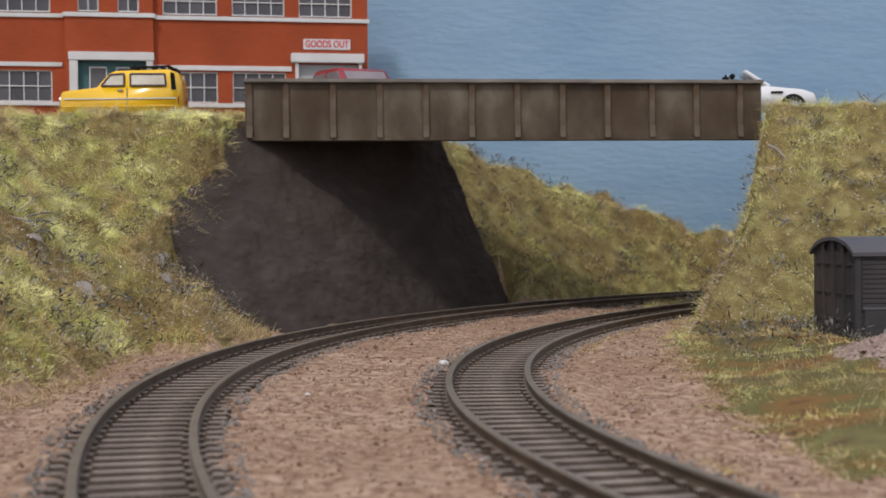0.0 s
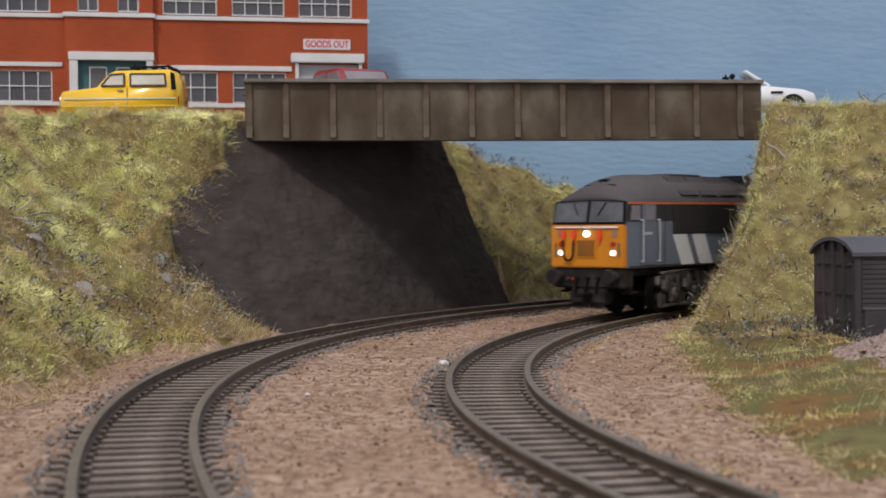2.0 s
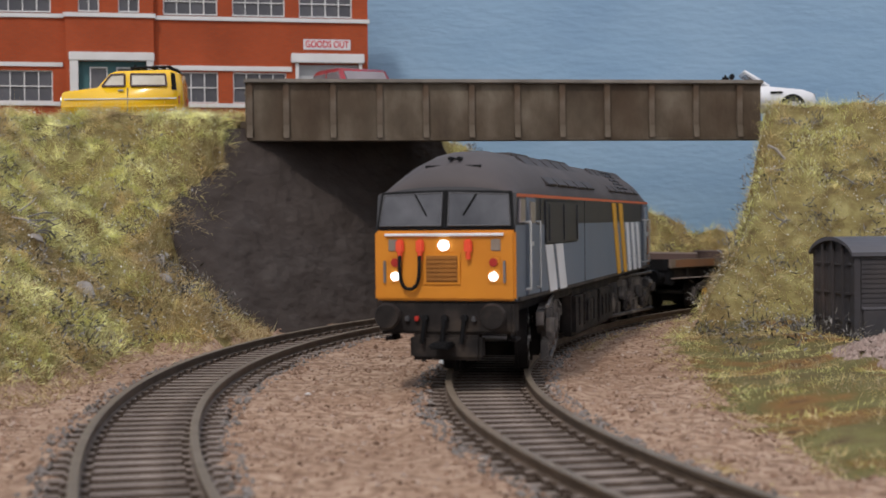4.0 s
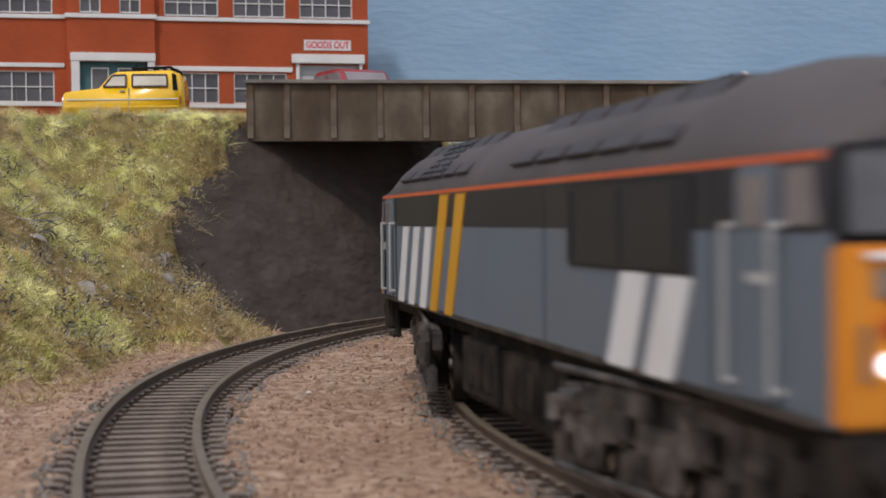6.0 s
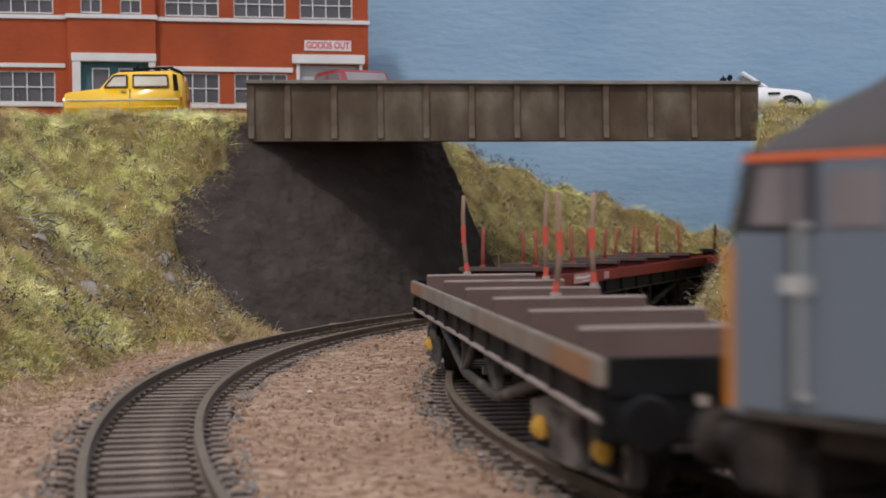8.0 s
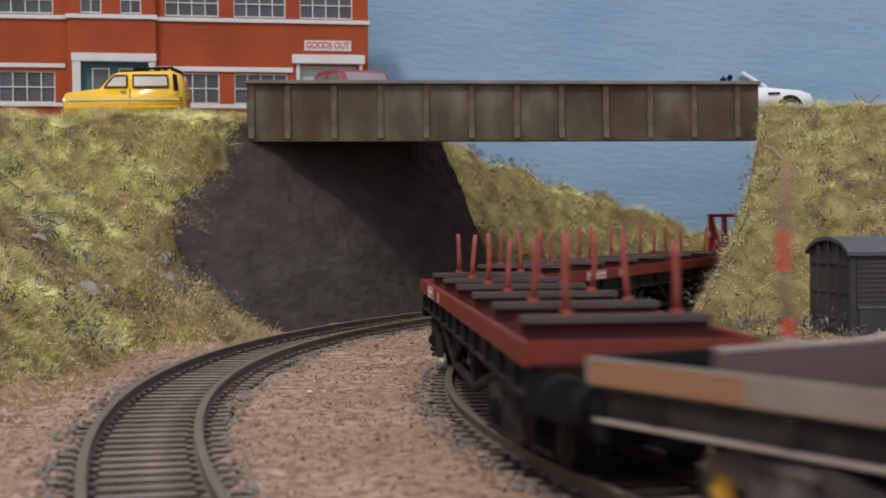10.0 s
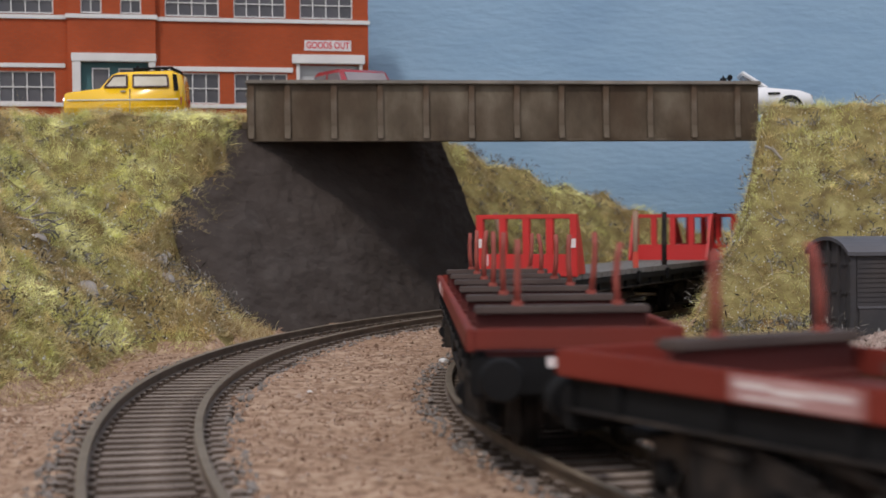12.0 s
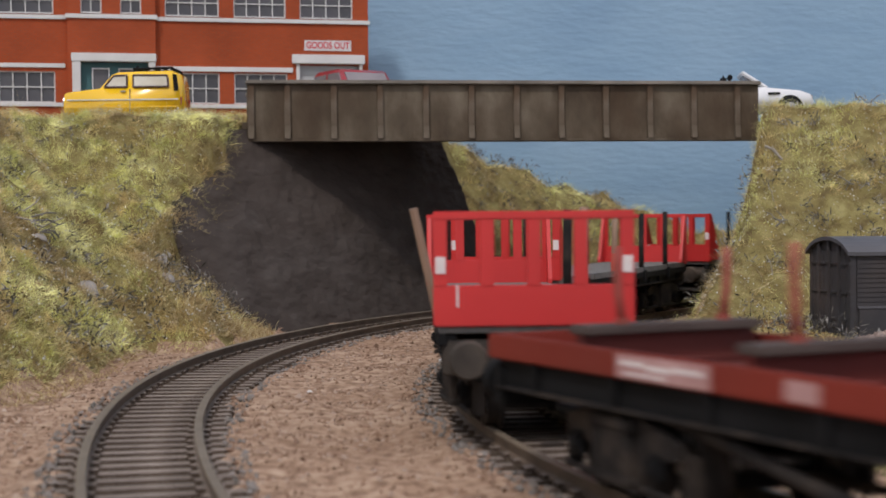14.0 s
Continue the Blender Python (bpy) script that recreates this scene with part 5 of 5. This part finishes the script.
# ---- grounded van body used as a hut ----
def hut():
    a = math.degrees(math.atan2(4, 30))
    top = thing("van_body_hut", "charcoal grounded railway van body with curved grey roof", "hut", m=pose(119 * MM, 446 * MM, 0, 0, 0, a))
    L, W, z0, z1 = 78.0, 31.0, -2.5, 25.6
    part("body", box(0, L, 0, W, z0, z1, 0.2), M_HUT, top, "charcoal boarded body")
    # end boards, posts and straps
    for k in range(9):
        y = 0.6 + k * (W - 1.2) / 9
        part("end_board", box(-0.35, 0.05, y, y + (W - 1.2) / 9 - 0.35, z0, z1 - 0.4), M_HUT, top)
    for y in (7.5, 15.0, 22.5):
        part("end_post", box(-1.1, -0.3, y, y + 1.4, z0, z1 + (2.6 if y == 15 else 1.6), 0.15), M_HUT, top)
    for z in (4.5, 12.5, 21.0):
        for y in (2, 10, 18, 25):
            part("strap", box(-0.8, -0.3, y, y + 4.2, z, z + 0.7, 0.1), M_HUT, top)
    for y in (0, W - 1.2):
        part("corner_post", box(-0.6, 1.4, y - 0.4, y + 1.6, z0, z1, 0.2), M_HUT, top)
    for k in range(12):
        z = z0 + 11.5 + k * 1.4
        part("side_board", box(1.6, L, -0.35, 0.05, z, z + 1.15), M_HUT, top)
    part("side_rail", box(1.6, L, -1.0, 0, 8.4, 9.2, 0.1), M_HUTROOF, top)
    part("lower_door", box(2.0, 30, -0.9, 0, z0 + 1, 8.4, 0.2), M_HUT, top)
    pts = []
    for k in range(13):
        u = -1 + k / 6
        pts.append((W / 2 + u * (W / 2 + 1.4), z1 - 0.6 + 4.4 * (1 - u * u) ** 0.75 if abs(u) < 1 else z1 - 0.6))
    inner = [(y, z - 1.1) for y, z in reversed(pts)]
    part("roof", prism(pts + inner, "x", -1.6, L + 1.6), M_HUTROOF, top, "curved grey roof")
    part("gable", prism([(y, z - 0.6) for y, z in pts[1:-1]] + [(W, z1 - 1), (0, z1 - 1)], "x", 0, 0.8), M_HUT, top)


hut()


# ---- loose scenery ----
def joined(name, verts, faces, mat, label, category):
    me = bpy.data.meshes.new(name)
    me.from_pydata(np.asarray(verts).tolist(), [], np.asarray(faces).tolist())
    me.materials.append(mat)
    return tagged(new(name, me), label, category, kind="stuff")


def scatter(n, x0, x1, y0, y1, rng, want=None):
    x, y = rng.uniform(x0, x1, n), rng.uniform(y0, y1, n)
    h, g = terrain(x, y)
    keep = want(x, y, h, g) if want else np.ones(n, bool)
    return x[keep], y[keep], h[keep], g[keep]


def slope_normal(x, y):
    h0, hx, hy = terrain(x, y)[0], terrain(x + 2, y)[0], terrain(x, y + 2)[0]
    n = np.stack([-(hx - h0) / 2, -(hy - h0) / 2, np.ones_like(x)], 1)
    n[:, :2] = np.clip(n[:, :2], -2.2, 2.2)
    return n / np.linalg.norm(n, axis=1)[:, None]


def grass():
    rng = np.random.RandomState(7)
    X, Y, H = [], [], []
    for n, a in ((300000, (-230, -56, 330, 640)), (190000, (46, 230, 190, 640)), (80000, (-8, 190, 640, 830)), (24000, (-260, 0, 560, 700))):
        x, y, h, g = scatter(n, *a, rng, lambda x, y, h, g: (g > rng.uniform(0.15, 0.9, len(x))) & (h < 83) & ((y > 470) | (x < 46) | ((rng.uniform(0, 1, len(x)) < 0.38 + lump(x, y, 40, 0.3, 41)) & (np.hypot((x - 137) / 38, (y - 392) / 50) > 0.85))) & ~((x > np.where(y > 552, -77, -82)) & (x < 0) & (y > 530) & (y < 590)))
        X.append(x), Y.append(y), H.append(h)
    x, y, h = np.concatenate(X), np.concatenate(Y), np.concatenate(H)
    n = len(x)
    nor = slope_normal(x, y)
    # fibres lie in tufts, each combed its own way
    comb = np.stack([lump(x, y + h, 9, 0.7, 31), lump(x, y + h, 9, 0.7, 32), lump(x, y - h, 9, 0.5, 33)], 1)
    thick = np.clip(1.0 + lump(x + h, y, 12, 0.55, 34), 0.35, 2.0)
    d = nor * 0.7 + np.array((0, 0, 0.3)) + comb + rng.normal(0, 0.5, (n, 3))
    d /= np.linalg.norm(d, axis=1)[:, None]
    d[:, 2] = np.abs(d[:, 2])
    low = np.where((y < 470) & (x > 46), 0.5, 1.0)
    length = (rng.uniform(1.5, 4.2, n) * thick + (rng.uniform(0, 1, n) > 0.97) * 2.6) * low
    side = np.cross(d, rng.normal(0, 1, (n, 3)))
    side /= np.linalg.norm(side, axis=1)[:, None]
    w = rng.uniform(0.03, 0.085, n)[:, None]
    base = np.stack([x, y, h - 0.4], 1)
    bend = (rng.normal(0, 0.3, (n, 3)) - np.array((0, 0, 0.18))) * length[:, None]
    mid = base + d * length[:, None] * 0.55
    tip = base + d * length[:, None] + bend
    v = np.stack([base - side * w, base + side * w, mid + side * w * 0.8, mid - side * w * 0.8, tip], 1).reshape(-1, 3) * MM
    i = np.arange(n)[:, None] * 5
    f = np.concatenate([i + np.array((0, 1, 2)), i + np.array((0, 2, 3)), i + np.array((3, 2, 4))])
    joined("grass", v, f, M_GRASS, "yellow-green static grass fibres on the banks", "grass")


def straw():
    """Dry fibres strewn along the edge of the grass and tangled at the foot of the abutment."""
    rng = np.random.RandomState(5)
    X, Y, H, UP = [], [], [], []
    for n, a, up in ((60000, (-200, -60, 250, 640), 0.3), (60000, (40, 170, 230, 600), 0.3), (5200, (-98, -58, 470, 528), 1.5), (2600, (-112, -84, 330, 480), 1.0), (5000, (-10, 120, 640, 760), 0.8)):
        x, y, h, g = scatter(n, *a, rng, lambda x, y, h, g: (h < 26) & (line_distance(OUTER, x, y) > 16) & (line_distance(INNER, x, y) > 16) & ((up > 0.9) | ((g > 0.01 + rng.uniform(0, 0.2, len(x))) & (g < rng.uniform(0.3, 1.0, len(x))))))
        X.append(x), Y.append(y), H.append(h), UP.append(np.full(len(x), up))
    x, y, h, up = (np.concatenate(q) for q in (X, Y, H, UP))
    n = len(x)
    d = rng.normal(0, 0.8, (n, 3)) + slope_normal(x, y) * 0.3
    d[:, 2] = np.abs(d[:, 2]) * 0.7 * up + 0.05
    d /= np.linalg.norm(d, axis=1)[:, None]
    length = rng.uniform(1.2, 3.4, n) * (0.75 + 0.45 * up)
    side = np.cross(d, rng.normal(0, 1, (n, 3)))
    side /= np.linalg.norm(side, axis=1)[:, None]
    w = rng.uniform(0.05, 0.12, n)[:, None]
    base = np.stack([x, y, h - 0.1], 1)
    mid = base + d * length[:, None] * 0.5
    tip = base + (d + rng.normal(0, 0.3, (n, 3))) * length[:, None]
    v = np.stack([base - side * w, base + side * w, mid + side * w, mid - side * w, tip], 1).reshape(-1, 3) * MM
    i = np.arange(n)[:, None] * 5
    f = np.concatenate([i + np.array((0, 1, 2)), i + np.array((0, 2, 3)), i + np.array((3, 2, 4))])
    joined("straw", v, f, M_STRAW, "dry brown straw fibres strewn along the grass edge", "straw")


def chips(name, x, y, z, size, rng, mat, label, category, flat=0.9):
    n = len(x)
    base = np.array([(1, 0, 0), (-1, 0, 0), (0, 1, 0), (0, -1, 0), (0, 0, 1), (0, 0, -1)], float)
    tri = np.array([(0, 2, 4), (2, 1, 4), (1, 3, 4), (3, 0, 4), (2, 0, 5), (1, 2, 5), (3, 1, 5), (0, 3, 5)])
    v = base[None] * rng.uniform(0.65, 1.1, (n, 6, 1)) + rng.normal(0, 0.15, (n, 6, 3))
    a = rng.uniform(0, 6.28, n)
    c, s = np.cos(a), np.sin(a)
    vx = v[:, :, 0] * c[:, None] - v[:, :, 1] * s[:, None]
    vy = v[:, :, 0] * s[:, None] + v[:, :, 1] * c[:, None]
    v = np.stack([vx, vy, v[:, :, 2] * flat], 2) * size[:, None, None]
    v += np.stack([x, y, z], 1)[:, None]
    f = (np.arange(n)[:, None, None] * 6 + tri[None]).reshape(-1, 3)
    joined(name, v.reshape(-1, 3) * MM, f, mat, label, category)


def grit():
    rng = np.random.RandomState(11)
    x, y, h, g = scatter(52000, -170, 170, 120, 680, rng, lambda x, y, h, g: (g < 0.5) & (h < 6) & (np.minimum(line_distance(INNER, x, y), line_distance(OUTER, x, y)) > 13.0))
    size = rng.uniform(0.2, 0.6, len(x)) + (rng.uniform(0, 1, len(x)) > 0.97) * 0.45
    chips("grit", x, y, h + size * 0.1, size, rng, M_GRIT, "brown and pinkish grit between the tracks", "grit")
    x, y, h, g = scatter(60000, -170, 170, 100, 700, rng, lambda x, y, h, g: np.abs(np.minimum(line_distance(INNER, x, y), line_distance(OUTER, x, y)) - 15) < 2.0)
    size = rng.uniform(0.3, 0.8, len(x))
    chips("ballast", x, y, h + size * 0.2, size, rng, M_GREYGRIT, "grey-brown ballast along the sleeper ends", "ballast")
    # glints on the grass, made as loose white chips
    x, y, h, g = scatter(22000, -230, 230, 300, 640, rng, lambda x, y, h, g: (g > 0.4) & ((x < 0) | (y > 490)))
    size = rng.uniform(0.1, 0.38, len(x))
    chips("glint_flecks", x, y, h + 1.8, size, rng, M_GLINT, "tiny white flecks imitating glints in the grass", "scatter")
    a, r = rng.uniform(0, 6.28, 5200), np.sqrt(rng.uniform(0, 1, 5200))
    x, y = 137 + np.cos(a) * r * 38, 392 + np.sin(a) * r * 48
    z = -1.4 + 8.5 * (1 - r * r)
    size = rng.uniform(0.5, 1.4, 5200)
    chips("gravel_heap", x, y, z, size, rng, M_PINKGRIT, "low heap of pale pinkish gravel by the hut", "gravel heap")


def tufts():
    """Small dry leafy sprigs scattered over the banks."""
    rng = np.random.RandomState(21)
    xs, ys, hs = [], [], []
    for n, a in ((360, (-235, -75, 350, 640)), (330, (78, 230, 400, 640)), (300, (0, 170, 660, 800)), (30, (-112, -76, 350, 520)), (22, (-94, -68, 480, 518))):
        x, y, h, g = scatter(n, *a, rng, lambda x, y, h, g: (g > 0.12) & (h < 70) & ~((x > -92) & (x < 0) & (y > 518) & (y < 590)) & (line_distance(INNER, x, y) > 26) & (line_distance(OUTER, x, y) > 24) & ~((x > 112) & (x < 200) & (y < 450)))
        xs.append(x), ys.append(y), hs.append(h)
    x, y, h = np.concatenate(xs), np.concatenate(ys), np.concatenate(hs)
    nor = slope_normal(x, y)
    V, F = [], []
    for i in range(len(x)):
        c = np.array((x[i], y[i], h[i] + 1.0)) + nor[i] * 2.6
        spread = rng.uniform(0.8, 2.2)
        for k in range(rng.randint(6, 20)):
            d = nor[i] * 0.5 + rng.normal(0, 0.8, 3)
            d /= np.linalg.norm(d)
            s = np.cross(d, rng.normal(0, 1, 3))
            s /= np.linalg.norm(s)
            u = np.cross(d, s)
            L, w = rng.uniform(0.9, 3.4), rng.uniform(0.12, 0.34)
            o = c + rng.normal(0, spread, 3) * np.array((1, 1, 0.7))
            j = len(V)
            V += [o, o + d * L * 0.5 + s * w, o + d * L * 0.5 - s * w, o + d * L + u * w, o + d * L * 0.5 + u * w * 0.8]
            F += [(j, j + 1, j + 4), (j, j + 4, j + 2), (j + 1, j + 3, j + 4), (j + 2, j + 4, j + 3), (j, j + 2, j + 1), (j + 1, j + 2, j + 3)]
    joined("dry_sprigs", np.array(V) * MM, F, M_TWIG, "small dry grey-brown sprigs over the grass", "sprigs")


def twig(name, pts, r, mat, label):
    bm = bmesh.new()
    for a, b in zip(pts, pts[1:]):
        rod(a, b, r, bm, 6, r2=r * 0.75)
    tagged(part(name, bm, mat), label, name.replace("_", " "))


def place(x, y, up=2.0):
    return Vector((x, y, float(terrain(np.array([float(x)]), np.array([float(y)]))[0][0]) + up))


grass()
straw()
grit()
tufts()


def curled_leaf(x, y, up, turn, size, label):
    """A pale dry leaf, curled along its length."""
    bm = bmesh.new()
    rows = []
    for i in range(9):
        u = i / 8
        w = math.sin(math.pi * (0.08 + 0.86 * u)) * 0.30
        rows.append([bm.verts.new(Vector((u - 0.5, v * w, 0.22 * math.sin(math.pi * u) - 0.5 * (v * w) ** 2 + 0.03 * math.sin(9 * u + v))) * size * MM) for v in (-1, -0.4, 0.3, 1)])
    for a, b in zip(rows, rows[1:]):
        for k in range(3):
            bm.faces.new((a[k], b[k], b[k + 1], a[k + 1])).smooth = True
    geom = bmesh.ops.extrude_face_region(bm, geom=bm.faces[:])["geom"]
    bmesh.ops.translate(bm, vec=(0, 0, -0.25 * MM), verts=[g for g in geom if isinstance(g, bmesh.types.BMVert)])
    p = place(x, y, up) * MM
    tagged(part("dry_leaf", bm, M_PALE, m=Matrix.Translation(p) @ pose(0, 0, 0, 38, 28, turn)), label, "dry leaf")


curled_leaf(-105, 452, 2.2, -35, 8.5, "pale grey curled dry leaf on the bank")
curled_leaf(-93, 508, 2.6, -60, 6.5, "small pale dry leaf lying in grass")
curled_leaf(-118, 449, 2.2, 20, 4.5, "small grey dry leaf lying in grass")
curled_leaf(-88, 488, 2.0, 10, 6.0, "dark dry leaf at the bank's foot")
for k in range(9):
    a = place(-126 + random.uniform(0, 8), 449 + random.uniform(-3, 5), 2.4 + random.uniform(0, 1.5))
    turn, rise_by = random.uniform(-0.7, 0.9), random.uniform(-1.2, 2.6)
    b = a + Vector((math.cos(turn) * 4.5, math.sin(turn) * 2, rise_by))
    twig("twig", [a, b, b + Vector((math.cos(turn + 0.4) * 3.5, 1.0, rise_by - random.uniform(0.5, 2.0)))], random.uniform(0.16, 0.3), M_PALE if k % 3 == 0 else M_TWIG, "thin dry twig tangled with others on the bank")
for x, y in ((-150, 470), (-138, 500), (-112, 480), (-162, 520), (-100, 470), (-128, 530), (-145, 440), (150, 560), (135, 590), (118, 540), (165, 600), (108, 500)):
    for k in range(5):
        a = place(x + random.uniform(-3, 3), y + random.uniform(-3, 3), 1.6)
        turn = random.uniform(0, 6.28)
        b = a + Vector((math.cos(turn) * 2.4, math.sin(turn) * 2.0, random.uniform(0.4, 2.4)))
        twig("twig", [a, b, b + Vector((math.cos(turn + 0.6) * 2.0, math.sin(turn + 0.6) * 1.5, random.uniform(-0.6, 1.4)))], random.uniform(0.16, 0.28), M_TWIG, "short dark broken twig lying in grass")
q = place(121, 574, 6)
for x, y, s in ((0, 407, 1.6), (29, 502, 1.8), (61, 540, 1.5), (-31, 352, 0.9), (14, 330, 0.9)):
    bm = bmesh.new()
    bmesh.ops.create_icosphere(bm, subdivisions=1, radius=s * MM)
    for v in bm.verts:
        v.co *= random.uniform(0.75, 1.15)
        v.co.z *= 0.6
    tagged(part("pale_stone", bm, M_WHITE, m=Matrix.Translation(place(x, y, s * 0.3) * MM)), "small whitish stone lying on the ballast", "stone", "loose stones")
twig("twig", [q, q + Vector((3, 0, -1.2)), q + Vector((6, 0, -4.6)), q + Vector((7.2, 0, -7.6))], 0.6, M_PALE, "bleached bent twig on the bank top")
for x, y, d in ((104, 560, 9), (100, 600, 8), (112, 520, 7), (109, 575, 10), (98, 590, 7), (120, 555, 6)):
    q = place(x, y, 0.5)
    twig("grass_stem", [q, q + Vector((-0.6, 0, d * 0.55)), q + Vector((-2.2, 0, d))], 0.16, M_PALE, "long pale dry grass stem")


def motions():
    for ob, back, pivots in TRAIN:
        walk(ob, [(t, vehicle_pose(loco_arc(t) - back, pivots)) for t in np.arange(0, 14.01, 0.2).tolist()])
    for ob, back, pivots, side in BOGIES:
        rows = []
        for t in np.arange(0, 14.01, 0.4).tolist():
            s = loco_arc(t) - back
            p, q = on_track(INNER, s + side * pivots / 2 - 3), on_track(INNER, s + side * pivots / 2 + 3)
            a, b = on_track(INNER, s + pivots / 2), on_track(INNER, s - pivots / 2)
            turn = math.atan2(q[1] - p[1], q[0] - p[0]) - math.atan2(a[1] - b[1], a[0] - b[0])
            turn = (turn + math.pi) % (2 * math.pi) - math.pi
            rows.append((t, pose(side * pivots / 2 * MM, 0, 0, 0, 0, math.degrees(turn))))
        walk(ob, rows)
    for ob, x, r, back in WHEELS:
        walk(ob, [(k / 15, Matrix.Translation((x * MM, 0, r * MM)) @ Matrix.Rotation((loco_arc(k / 15) - back) / r, 4, "Y")) for k in range(211)])


motions()
